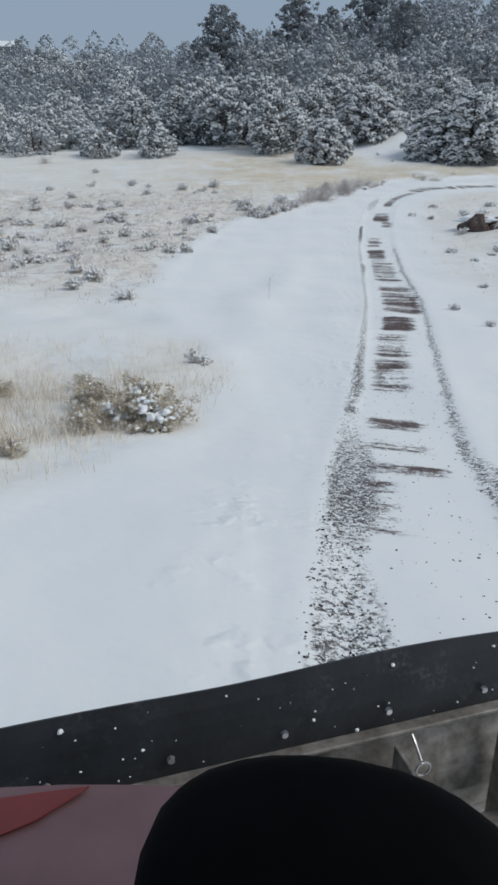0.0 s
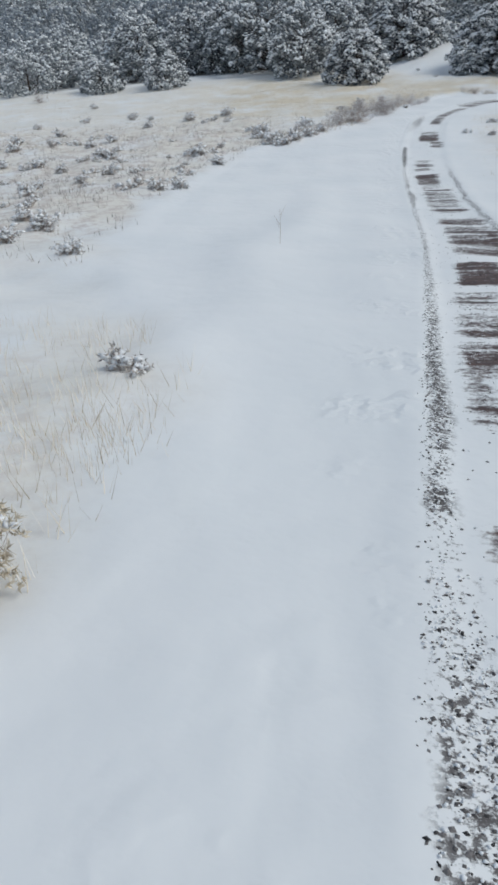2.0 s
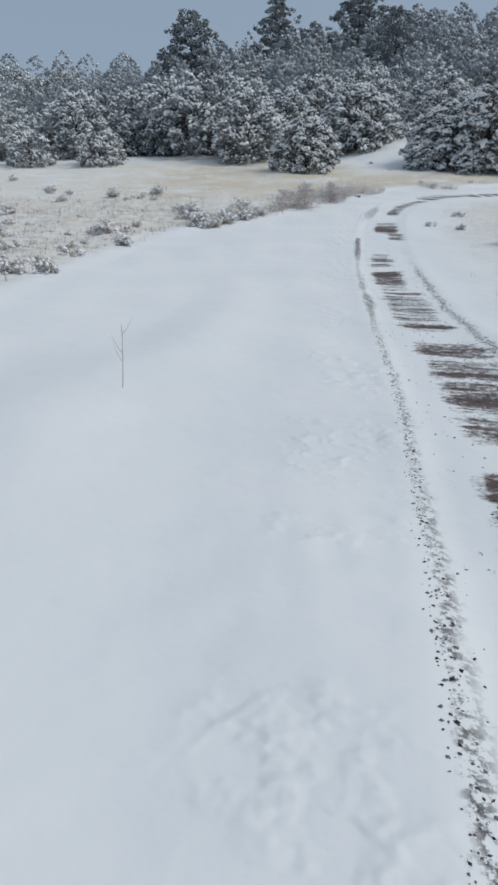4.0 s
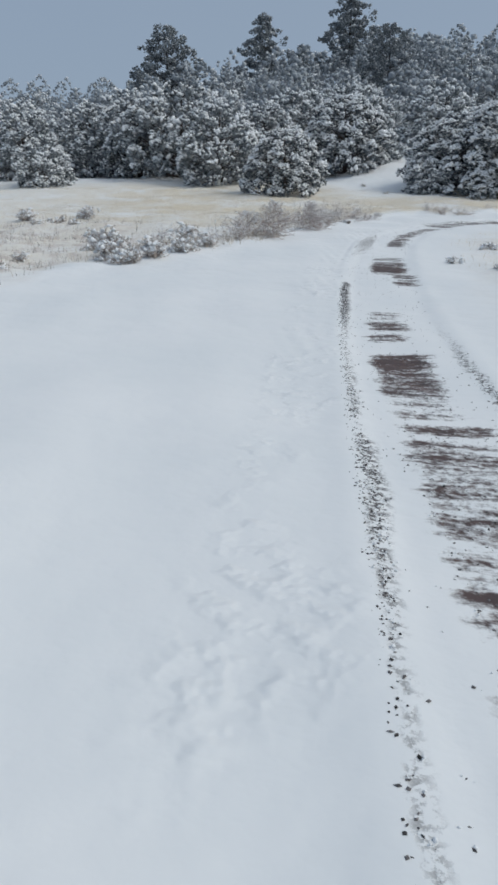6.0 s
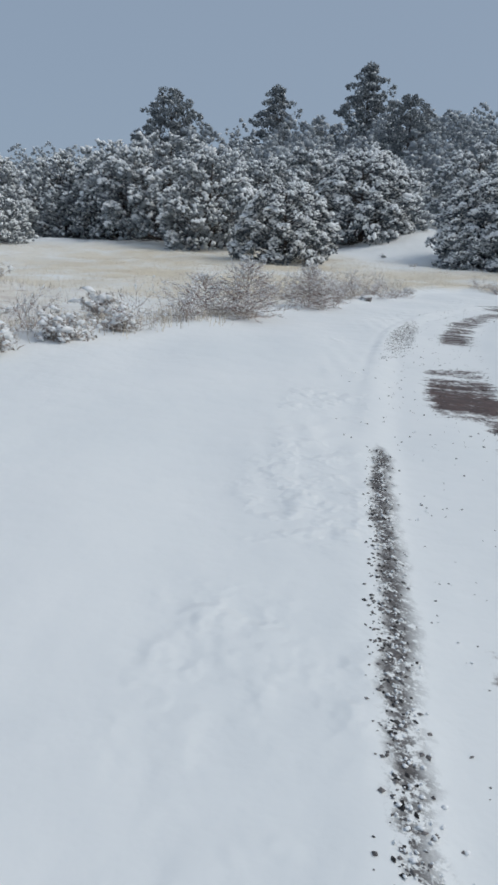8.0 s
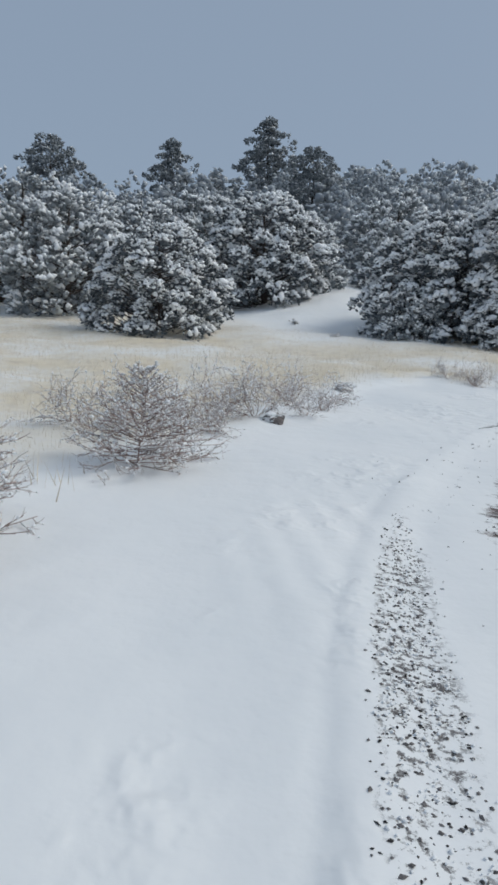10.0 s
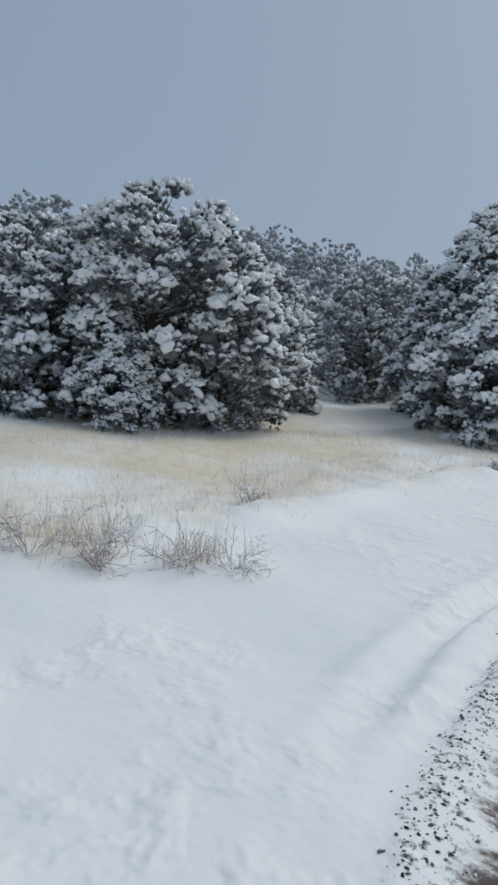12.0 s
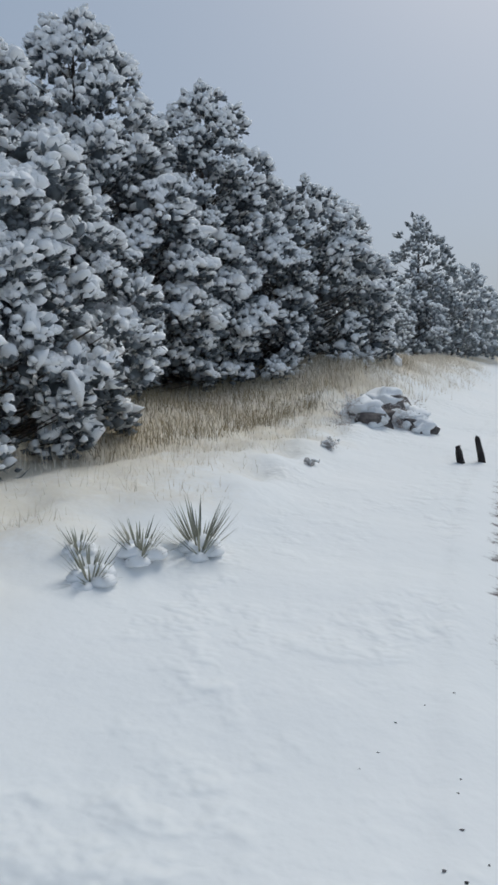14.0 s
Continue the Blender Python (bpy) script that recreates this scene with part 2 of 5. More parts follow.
LANE_LINE, VERGE_LINE = smooth_line(LANE), smooth_line(VERGE, 2)


def side_of(line, x, y):
    """Signed distance to a line (positive to its right) and the length along it."""
    x, y = np.ravel(x).astype(float), np.ravel(y).astype(float)
    a, d = line[:-1], np.diff(line, axis=0)
    size = np.hypot(*d.T)
    run = np.r_[0, np.cumsum(size)[:-1]]
    best, side, along = np.full(len(x), 1e9), np.zeros(len(x)), np.zeros(len(x))
    for (ax, ay), (dx, dy), s, r in zip(a, d, size, run):
        t = np.clip(((x - ax) * dx + (y - ay) * dy) / s**2, 0, 1)
        ex, ey = x - ax - t * dx, y - ay - t * dy
        dist = np.hypot(ex, ey)
        near = dist < best
        best[near] = dist[near]
        side[near] = (dist * np.sign(ex * dy - ey * dx))[near]
        along[near] = (r + t * s)[near]
    return side, along


def waves(x, y, seed, size):
    """Smooth rolling unevenness, about -1 to 1."""
    r = np.random.RandomState(seed)
    out = 0
    for k in range(7):
        a, w, p = r.uniform(0, 6.28), r.uniform(0.6, 1.6) / size, r.uniform(0, 6.28)
        out = out + np.sin((x * np.cos(a) + y * np.sin(a)) * w * 6.28 + p)
    return out / 3.5


def smoothstep(v, a, b):
    t = np.clip((v - a) / (b - a), 0, 1)
    return t * t * (3 - 2 * t)


def land(x, y):
    """Height of the ground without the small forms."""
    x, y = np.asarray(x, float), np.asarray(y, float)
    z = 0
    for d, w in ((-3, 0.15), (-1.5, 0.2), (0, 0.3), (1.5, 0.2), (3, 0.15)):
        z = z + w * np.interp(y + d, PROFILE_Y, PROFILE_Z)
    z = z - (0.43 - 0.38 * smoothstep(y, 110, 200)) * np.clip(z - 3.0, 0, 30) * smoothstep(-x, 8, 40)
    z = z + 0.17 * np.clip(z - 3.0, 0, 30) * smoothstep(x, -4, 16) * smoothstep(y, 80, 115)
    z = z + 0.85 * smoothstep(x, 23, 30) * np.exp(-(((y - 63.0) / 2.4) ** 2))      # grassy bank by the bend
    z = z + 0.5 * np.exp(-(((x - 8.5) / 2.5) ** 2 + ((y - 37.6) / 4.0) ** 2))         # cut bank beside the lane
    z = z + 0.4 * np.exp(-(((x + 9) / 5) ** 2 + ((y - 28) / 6) ** 2)) * (x < 99)
    z = z + 1.25 * smoothstep(y, 67.5, 77) * (1 - smoothstep(y, 86, 102)) * np.exp(-(((x - 4.6) / 4.2) ** 2))      # snowy rise between the trees
    far = smoothstep(np.hypot(x, y - 40), 40, 120)
    return z + far * 1.6 * waves(x, y, 5, 60)


def ground_z(x, y):
    x, y = np.asarray(x, float), np.asarray(y, float)
    shape = x.shape
    fx, fy = np.ravel(x), np.ravel(y)
    d, s = side_of(LANE_LINE, fx, fy)
    v, _ = side_of(VERGE_LINE, fx, fy)
    z = land(fx, fy)
    rough = smoothstep(-v, -0.2, 2.0)
    z = z + 0.10 * np.exp(-((d + 2.9 + 0.4 * waves(fx, fy, 41, 9)) / 0.75) ** 2) * smoothstep(s, 49, 53) * (1 - smoothstep(s, 66, 72))
    z = z + 0.13 * np.exp(-(((fx - 1.0) / 0.55) ** 2 + ((fy - 52.75) / 0.5) ** 2))
    hummocks = smoothstep(fy, 12, 22) * (1 - smoothstep(fy, 46, 56)) * np.maximum(waves(fx, fy, 31, 1.7), 0)
    z = z + rough * (0.05 * waves(fx, fy, 1, 2.6) + 0.10 * waves(fx, fy, 2, 7) + 0.11 * hummocks) + (1 - rough) * 0.025 * waves(fx, fy, 3, 2.2)
    near = np.exp(-((fy - 25) / 60) ** 6)
    z = z + smoothstep(-v, -0.1, 0.5) * (1 - smoothstep(-v, 1.6, 2.6)) * smoothstep(s, 92, 98) * (0.11 + 0.055 * waves(fx, fy, 21, 1.1) + 0.03 * waves(fx, fy, 22, 0.5))
    z = z + near * (0.012 * np.exp(-((d + 0.10) / 0.13) ** 2) - 0.03 * smoothstep(d, 0.0, 0.25) * (1 - smoothstep(d, 1.4, 1.75)) + 0.012 * np.exp(-((d - 1.78) / 0.16) ** 2))
    trodden = np.exp(-((d + 0.55) / 0.42) ** 2) * near * smoothstep(waves(fx, fy, 17, 5), -0.3, 0.5)
    z = z + trodden * 0.025 * waves(fx, fy, 18, 0.36)
    bend, turn = smoothstep(s, 79, 84), smoothstep(s, 95, 97) * (1 - smoothstep(s, 99.5, 103.5))
    z = z + bend * (1 - 0.6 * turn) * -0.014 * np.exp(-((d + 0.22) / 0.05) ** 2)
    z = z + turn * (-0.07 * smoothstep(d, -0.74, -0.62) * (1 - smoothstep(d, -0.52, -0.42)) + 0.035 * np.exp(-((d + 0.38) / 0.07) ** 2)
                    - 0.08 * np.exp(-((d + 0.18) / 0.08) ** 2) + 0.03 * np.exp(-((d + 0.80) / 0.09) ** 2))
    z = z + 0.03 * np.exp(-((v + 0.25) / 0.3) ** 2) * near
    return z.reshape(shape)


def z_at(x, y):
    return float(ground_z(np.array([x]), np.array([y]))[0])


# ---------------------------------------------------------------- mesh helpers
def mesh_of(name, verts, faces, materials, index=None, smooth=False):
    me = bpy.data.meshes.new(name)
    verts = np.asarray(verts, np.float32)
    if isinstance(faces, np.ndarray):
        n, k = faces.shape
        me.vertices.add(len(verts)), me.loops.add(n * k), me.polygons.add(n)
        me.vertices.foreach_set("co", verts.ravel())
        me.loops.foreach_set("vertex_index", faces.ravel().astype(np.int32))
        me.polygons.foreach_set("loop_start", np.arange(0, n * k, k, dtype=np.int32))
        me.update(calc_edges=True)
    else:
        me.from_pydata([tuple(v) for v in verts], [], faces)
    for m in materials:
        me.materials.append(m)
    if index is not None:
        me.polygons.foreach_set("material_index", np.asarray(index, np.int32))
    me.polygons.foreach_set("use_smooth", np.full(len(me.polygons), smooth))
    me.update()
    return me


def part(name, bm, mat, parent, label=""):
    """A bmesh as one mesh object under a thing or a part."""
    me = bpy.data.meshes.new(name)
    bm.normal_update()
    bm.to_mesh(me)
    bm.free()
    me.materials.append(mat)
    ob = new(name, me)
    ob.parent = parent
    if label:
        tagged(ob, label)
    return ob


def part_mesh(name, me, parent, label=""):
    ob = new(name, me)
    ob.parent = parent
    if label:
        tagged(ob, label)
    return ob


# ---------------------------------------------------------------- ground
def spaced(stops):
    """Grid lines: (from, to, step) rows joined."""
    out = []
    for a, b, step in stops:
        out += list(np.arange(a, b - 1e-6, step))
    return np.array(out + [stops[-1][1]])


# stretches of the lane scraped bare: from and to along it, from and to across it, how bare
SCRAPED = [(44.9, 46.7, 0.30, 0.72, 0.55), (46.9, 47.5, 0.30, 1.38, 0.62), (48.0, 48.6, 0.30, 1.28, 0.68), (49.2, 50.05, 0.30, 1.15, 0.62), (49.4, 49.8, 0.7, 1.15, 0.9),
           (51.6, 54.2, 0.30, 1.10, 0.66), (52.2, 53.4, 0.3, 0.75, 0.8), (54.2, 56.6, 0.3, 1.1, 0.58), (56.9, 58.6, 0.43, 1.3, 0.9), (59.2, 64.5, 0.45, 1.6, 0.64),
           (59.4, 62.0, 1.2, 1.6, 0.85), (65.4, 70.0, 0.4, 1.4, 0.62), (70.2, 70.7, 0.4, 1.2, 0.75), (70.9, 73.0, 0.33, 1.2, 0.95), (73.8, 74.3, 0.33, 1.05, 0.85),
           (74.4, 76.2, 0.4, 1.1, 0.60), (79.0, 80.6, 1.05, 1.7, 0.80), (80.4, 83.4, 0.55, 1.5, 0.78), (80.8, 82.4, 0.55, 1.5, 0.9), (85.6, 88.2, 0.75, 1.4, 0.85), (88.2, 92.0, 0.62, 1.3, 0.66), (92.5, 97.0, 0.10, 1.2, 0.72), (97.0, 126.0, 0.15, 1.5, 0.62)]


def scraped(d, s):
    """How bare the lane is scraped, 0 to 1."""
    out = np.zeros(len(s))
    for s0, s1, d0, d1, w in SCRAPED:
        out = np.maximum(out, w * smoothstep(s, s0 - 0.2, s0 + 0.2) * (1 - smoothstep(s, s1 - 0.2, s1 + 0.2)) * smoothstep(d, d0 - 0.14, d0 + 0.16) * (1 - smoothstep(d, d1 - 0.28, d1 + 0.16)))
    return out


def border_of(s):
    """The gravelly left border of the lane: how wide it lies bare, how thickly, and how far it is set to the left."""
    run = [43, 44.2, 45.6, 47.8, 48.4, 49.2, 49.9, 50.2, 50.5, 52, 54, 56, 58, 66, 68, 69.3, 69.7, 70.2, 73.5, 76, 78.9, 79.4, 83.5, 84, 85, 86, 87.5, 88.3, 88.9, 92.7, 93.4, 96.8, 97.4, 99.6, 100.2, 103.8, 104.6]
    wide = [0.42, 0.28, 0.44, 0.40, 0.32, 0.20, 0.16, 0.16, 0.14, 0.18, 0.13, 0.08, 0.05, 0.04, 0.16, 0.14, 0.06, 0.10, 0.05, 0.13, 0.12, -0.1, -0.1, 0.30, 0.36, 0.36, 0.28, 0.13, -0.1, -0.1, 0.26, 0.22, -0.1, -0.1, 0.16, 0.15, -0.1]
    thick = np.interp(s, [43, 44.2, 45.6, 47.8, 49.2, 49.9, 50.2, 50.5, 52, 54, 66, 69.3, 69.7, 70.2, 73.5, 76, 79, 84, 85, 86, 87.5, 88.3, 93, 97, 100, 104],
                      [0.62, 0.40, 0.80, 0.62, 0.28, 0.22, 0.85, 0.40, 0.75, 0.62, 0.55, 0.66, 0.18, 0.58, 0.32, 0.85, 0.95, 0.14, 0.36, 0.52, 0.44, 0.22, 0.42, 0.36, 0.24, 0.24])
    return np.interp(s, run, wide), thick, 0.14 * smoothstep(s, 91, 93)


def zones(x, y):
    """Where dry grass, scrub and the scraped lane show: three weights of 0 to 1."""
    fx, fy = np.ravel(x), np.ravel(y)
    d, s = side_of(LANE_LINE, fx, fy)
    v, _ = side_of(VERGE_LINE, fx, fy)
    inside = smoothstep(-v + 0.35 * waves(fx, fy, 9, 2.0), 0.0, 1.3)
    yellow = smoothstep(fy, 45, 57) * (1 - smoothstep(fy, 68, 76)) * (1 - 0.5 * smoothstep(fx, 11, 14) * (1 - smoothstep(fx, 22, 26))) * (0.28 + 0.72 * smoothstep(fx, -19, -5))
    corner = np.exp(-(((fx + 4.2) / 3.6) ** 4 + ((fy - 9.4) / 4.6) ** 4))
    scrubby = smoothstep(fy, 17, 24) * (1 - smoothstep(fy, 46, 54)) * smoothstep(-fx, 4, 8)
    gap = np.exp(-(((fx - 3.2) / 4.0) ** 4 + ((fy - 71) / 7.4) ** 4))
    under = np.exp(-(((fx - 28) / 8) ** 2 + ((fy - 62.9) / 1.9) ** 2))
    grass = inside * np.clip(yellow + 0.30 * corner + under + 0.34 * scrubby + 0.16 - gap, 0, 1)
    right = smoothstep(d, 2.2, 4.5) * (1 - smoothstep(fy, 50, 54)) * smoothstep(fy, 18, 30)
    bank = np.exp(-(((fx - 33.5) / 6.5) ** 4 + ((fy - 61.9) / 1.1) ** 2))
    grass = np.maximum(np.maximum(grass, 0.35 * right), 0.85 * bank)
    scrub = inside * np.clip(scrubby + 0.5 * corner + 0.7 * under, 0, 1) + 0.3 * right
    ends = smoothstep(fy, -60, -40) * (1 - smoothstep(s, 116, 126))
    return grass, scrub, ends, d, s


def build_ground():
    gx = spaced([(-3000, -600, 600), (-600, -120, 60), (-120, -40, 8), (-40, -24, 1.0), (-24, -10, 0.4), (-10, -1.5, 0.2), (-1.5, -0.2, 0.08), (-0.2, 2.0, 0.05), (2.0, 2.6, 0.08), (2.6, 14, 0.095), (14, 24, 0.14), (24, 30, 0.4), (30, 60, 2), (60, 120, 8), (120, 600, 60), (600, 3000, 600)])
    gy = spaced([(-3000, -600, 600), (-600, -60, 60), (-60, -8, 4), (-8, 1, 0.5), (1, 44, 0.18), (44, 53, 0.13), (53, 59, 0.06), (59, 62, 0.13), (62, 80, 0.5), (80, 140, 3), (140, 300, 16), (300, 900, 100), (900, 3000, 700)])
    x, y = np.meshgrid(gx, gy)
    z = ground_z(x, y)
    nx, ny = len(gx), len(gy)
    k = np.arange(nx * ny).reshape(ny, nx)
    faces = np.stack([k[:-1, :-1], k[:-1, 1:], k[1:, 1:], k[1:, :-1]], -1).reshape(-1, 4)
    me = mesh_of("ground", np.stack([x, y, z], -1).reshape(-1, 3), faces, [SNOW_GROUND], smooth=True)
    fx, fy = x.ravel(), y.ravel()
    grass, scrub, ends, d, s = zones(fx, fy)
    wide, thick, shift = border_of(s)
    for name, cols in (("lane", (d, s, wide)), ("zone", (grass, scrub, ends)), ("scrape", (scraped(d, s), thick, shift))):
        at = me.attributes.new(name, "FLOAT_VECTOR", "POINT")
        at.data.foreach_set("vector", np.stack(cols, -1).astype(np.float32).ravel())
    tagged(new("ground", me), "snow-covered rolling ground with a scraped dirt lane", "ground", kind="structure")


build_ground()


# ---------------------------------------------------------------- trees
def rotations(n, r, axis_dirs):
    """Frames whose first axis follows axis_dirs."""
    d = axis_dirs / np.linalg.norm(axis_dirs, axis=1, keepdims=True)
    up = np.tile((0.0, 0.0, 1.0), (n, 1))
    s = np.cross(up, d)
    s /= np.linalg.norm(s, axis=1, keepdims=True) + 1e-9
    u = np.cross(d, s)
    return np.stack([d, s, u], 1)          # rows


def dome(segments, rings):
    """A lump of snow of unit size, flat below."""
    verts, faces = [], []
    for k in range(rings):
        a = k / rings * 1.45
        for j in range(segments):
            b = (j + 0.5 * (k % 2)) / segments * math.tau
            verts.append((math.cos(a) * math.cos(b), math.cos(a) * math.sin(b), math.sin(a)))
    verts.append((0, 0, 1))
    verts.append((0, 0, -0.35))
    for k in range(rings - 1):
        for j in range(segments):
            p, q = k * segments + j, k * segments + (j + 1) % segments
            p2, q2 = p + segments, q + segments
            if k % 2 == 0:
                faces += [(p, q, p2), (q, q2, p2)]
            else:
                faces += [(p, q, q2), (p, q2, p2)]
    top, low, last = len(verts) - 2, len(verts) - 1, (rings - 1) * segments
    for j in range(segments):
        faces += [(last + j, last + (j + 1) % segments, top), ((j + 1) % segments, j, low)]
    return np.array(verts), np.array(faces)


def scatter_shape(shape, faces, frames, centres, scales, jitter, r):
    """Copies of one small shape as arrays, each jittered."""
    n, k = len(centres), len(shape)
    v = shape[None] * (1 + r.uniform(-jitter, jitter, (n, k, 1))) * scales[:, None, :]
    v = np.einsum("nki,nij->nkj", v, frames) + centres[:, None]
    f = faces[None] + (np.arange(n) * k)[:, None, None]
    return v.reshape(-1, 3), f.reshape(-1, faces.shape[1])


def needle_fans(frames, centres, sizes, count, width, r):
    """Thin needle bunches that spread from each shoot."""
    n = len(centres)
    a = r.uniform(0, math.tau, (n, count))
    out = r.uniform(0.25, 1.0, (n, count))
    dirs = np.stack([out, np.cos(a) * 0.85, np.sin(a) * 0.75 - 0.12], -1)
    dirs /= np.linalg.norm(dirs, axis=-1, keepdims=True)
    dirs = np.einsum("nki,nij->nkj", dirs, frames)
    side = np.cross(dirs, r.normal(size=(n, count, 3)))
    side /= np.linalg.norm(side, axis=-1, keepdims=True) + 1e-9
    length = sizes[:, None, None] * r.uniform(0.7, 1.3, (n, count, 1))
    base = centres[:, None] + dirs * length * 0.05
    w = side * width * sizes[:, None, None]
    tri = np.stack([base - w, base + w, base + dirs * length + w * 0.25], 2)
    return tri.reshape(-1, 3), np.arange(n * count * 3).reshape(-1, 3)


def tube_lines(lines, sides=5):
    """Tapered tubes along lines of (points, first radius, last radius)."""
    verts, faces, base = [], [], 0
    for pts, r0, r1 in lines:
        pts = np.asarray(pts, float)
        n = len(pts)
        t = np.gradient(pts, axis=0)
        t /= np.linalg.norm(t, axis=1, keepdims=True) + 1e-9
        ref = np.array((0.31, 0.17, 0.93)) if abs(t[0, 2]) < 0.8 else np.array((0.95, 0.2, 0.1))
        s = np.cross(t, ref)
        s /= np.linalg.norm(s, axis=1, keepdims=True) + 1e-9
        u = np.cross(t, s)
        rad = np.linspace(r0, r1, n)[:, None, None]
        a = np.arange(sides) / sides * math.tau
        ring = pts[:, None] + rad * (np.cos(a)[None, :, None] * s[:, None] + np.sin(a)[None, :, None] * u[:, None])
        verts.append(ring.reshape(-1, 3))
        k = np.arange(n * sides).reshape(n, sides) + base
        nxt = np.roll(k, -1, 1)
        faces.append(np.stack([k[:-1], nxt[:-1], nxt[1:], k[1:]], -1).reshape(-1, 4))
        base += n * sides
    return np.concatenate(verts), np.concatenate(faces)


def spindle(segments):
    """A plain bunch of needles: two cones base to base."""
    verts = [(0.95, 0, 0), (-0.8, 0, 0)] + [(0.05, math.cos(j / segments * math.tau), math.sin(j / segments * math.tau)) for j in range(segments)]
    faces = []
    for j in range(segments):
        f, g = 2 + j, 2 + (j + 1) % segments
        faces += [(0, f, g), (1, g, f)]
    return np.array(verts), np.array(faces)


def joined(*pieces):
    """Triangle arrays laid together."""
    v, f, base = [], [], 0
    for pv, pf in pieces:
        v.append(pv), f.append(pf + base)
        base += len(pv)
    return np.concatenate(v), np.concatenate(f)


def conifer_meshes(seed, height, radius, clumps, clump, shoots, size, hairs, detail, kind="pinyon", snowy=0.9, full=2.4, round_off=0.55, skirt=0.8, caps=2.0, fine=False):
    """Trunk, limbs, needles and snow of one tree, standing at the origin. The crown is a heap of rounded bough ends, each a tuft of shoots with snow on its upper side."""
    r = np.random.RandomState(seed)
    lean = r.normal(0, 0.02, 2)
    up = np.array((0, 0, 1.0))

    def axis(z):
        return np.stack([lean[0] * z + 0.06 * np.sin(z * 0.9 + seed), lean[1] * z + 0.06 * np.cos(z * 0.7 + seed), z], -1)

    low = 0.24 if kind == "tall" else 0.02
    hh = np.linspace(low, 0.975, 240)
    v = (hh - low) / (1 - low)
    profile = (skirt + (1 - skirt) * smoothstep(v, 0, 0.3)) * (1 - v**full) ** round_off
    pdf = np.cumsum(profile + 0.12)
    u = (np.arange(clumps) + r.uniform(0, 1, clumps)) / clumps
    h = np.interp(u, pdf / pdf[-1], hh)
    wide = np.interp(h, hh, profile)
    if kind == "tall":
        wide = wide * r.uniform(0.4, 1.15, clumps)
    az = np.arange(clumps) * 2.39996 + r.normal(0, 0.35, clumps)
    p = r.uniform(0, math.tau, 4)
    lobe = 1 + 0.11 * np.sin(az * 2 + p[0] + 2.2 * h) + 0.10 * np.sin(az * 3 + 4 * h + p[1]) + 0.06 * np.sin(az * 5 - 9 * h + p[2])
    inner = r.uniform(0, 1, clumps) < 0.24
    girth = clump * r.uniform(0.68, 1.3, clumps) * (0.62 + 0.38 * wide)
    length = np.maximum(radius * wide * lobe * r.uniform(0.84, 1.06, clumps) * np.where(inner, 0.55, 1.0) - 0.5 * girth, 0.02)
    out = np.stack([np.cos(az), np.sin(az), 0 * az], -1)
    end = axis(h * height - 0.35 * girth) + out * length[:, None]
    end[:, 2] = np.maximum(end[:, 2], 0.22 * girth)
    start = axis(np.maximum(end[:, 2] - 0.45 * length, 0.12))
    mid = (start + end) / 2 + up * (-0.07 * length)[:, None]
    trunk = tube_lines([(axis(np.linspace(-0.4, height * 0.95, 9)), 0.045 * radius + 0.035, 0.012)], 8)
    limb = tube_lines([(np.array([a, m, e]), 0.009 + 0.007 * ln, 0.005) for a, m, e, ln in zip(start, mid, end, length)], 4)
    # shoots spread over each bough end
    squash = np.array((1, 1, 0.5 if kind == "tall" else 0.74))
    pick = r.choice(clumps, clumps * shoots, p=girth**2 / (girth**2).sum())
    n = len(pick)
    way = r.normal(0, 1, (n, 3)) * 0.85 + out[pick] * 0.75 + up * 0.42
    way /= np.linalg.norm(way, axis=1, keepdims=True)
    reach = r.uniform(0.62, 1.06, n)
    q = end[pick] + way * squash * (girth[pick] * reach)[:, None]
    q[:, 2] = np.maximum(q[:, 2], -0.12)
    fr = rotations(n, r, way * np.array((1, 1, 0.7)) + out[pick] * 0.35 + up * 0.32 + r.normal(0, 0.2, (n, 3)))
    dims = size * np.exp(r.normal(0, 0.22, n))
    shape, pf = spindle(3)
    leaf = scatter_shape(shape, pf, fr, q, dims[:, None] * (np.array((0.85, 0.42, 0.40)) if detail else np.array((0.95, 0.62, 0.58))), 0.30, r)
    if hairs:
        leaf = joined(leaf, needle_fans(fr, q, dims * 1.25, hairs, 0.05, r))
    # the dense dark heart of each bough end
    shape, pf = spindle(5)
    heart = scatter_shape(shape, pf, rotations(clumps, r, out + r.normal(0, 0.2, (clumps, 3))), end, (girth * 0.40)[:, None] * np.array((1, 0.95, 0.72)), 0.3, r)
    leaf = joined(leaf, heart)
    # snow: small lumps on the shoots, run together into pads on the top of each bough end
    top = smoothstep(way[:, 2], -0.5, 0.35)
    load = r.uniform(0, 1, n) < snowy * np.where(inner[pick], 0.45, 1.0) * top * (0.62 + 0.38 * np.clip(q[:, 2] / height * 1.6, 0, 1))
    flat = rotations(n, r, fr[:, 0] * np.array((1, 1, 0.6)) + r.normal(0, 0.12, (n, 3)))
    sd = np.stack([dims * r.uniform(0.65, 1.05, n), dims * r.uniform(0.5, 0.8, n), dims * r.uniform(0.55, 0.9, n)], -1)
    shape, sf = dome(6, 2) if fine else dome(5, 1)
    snow = scatter_shape(shape, sf, flat[load], (q + fr[:, 0] * (dims * 0.25)[:, None] + up * (dims * 0.20)[:, None])[load], sd[load], 0.22, r)
    m = int((~inner).sum() * caps * snowy)
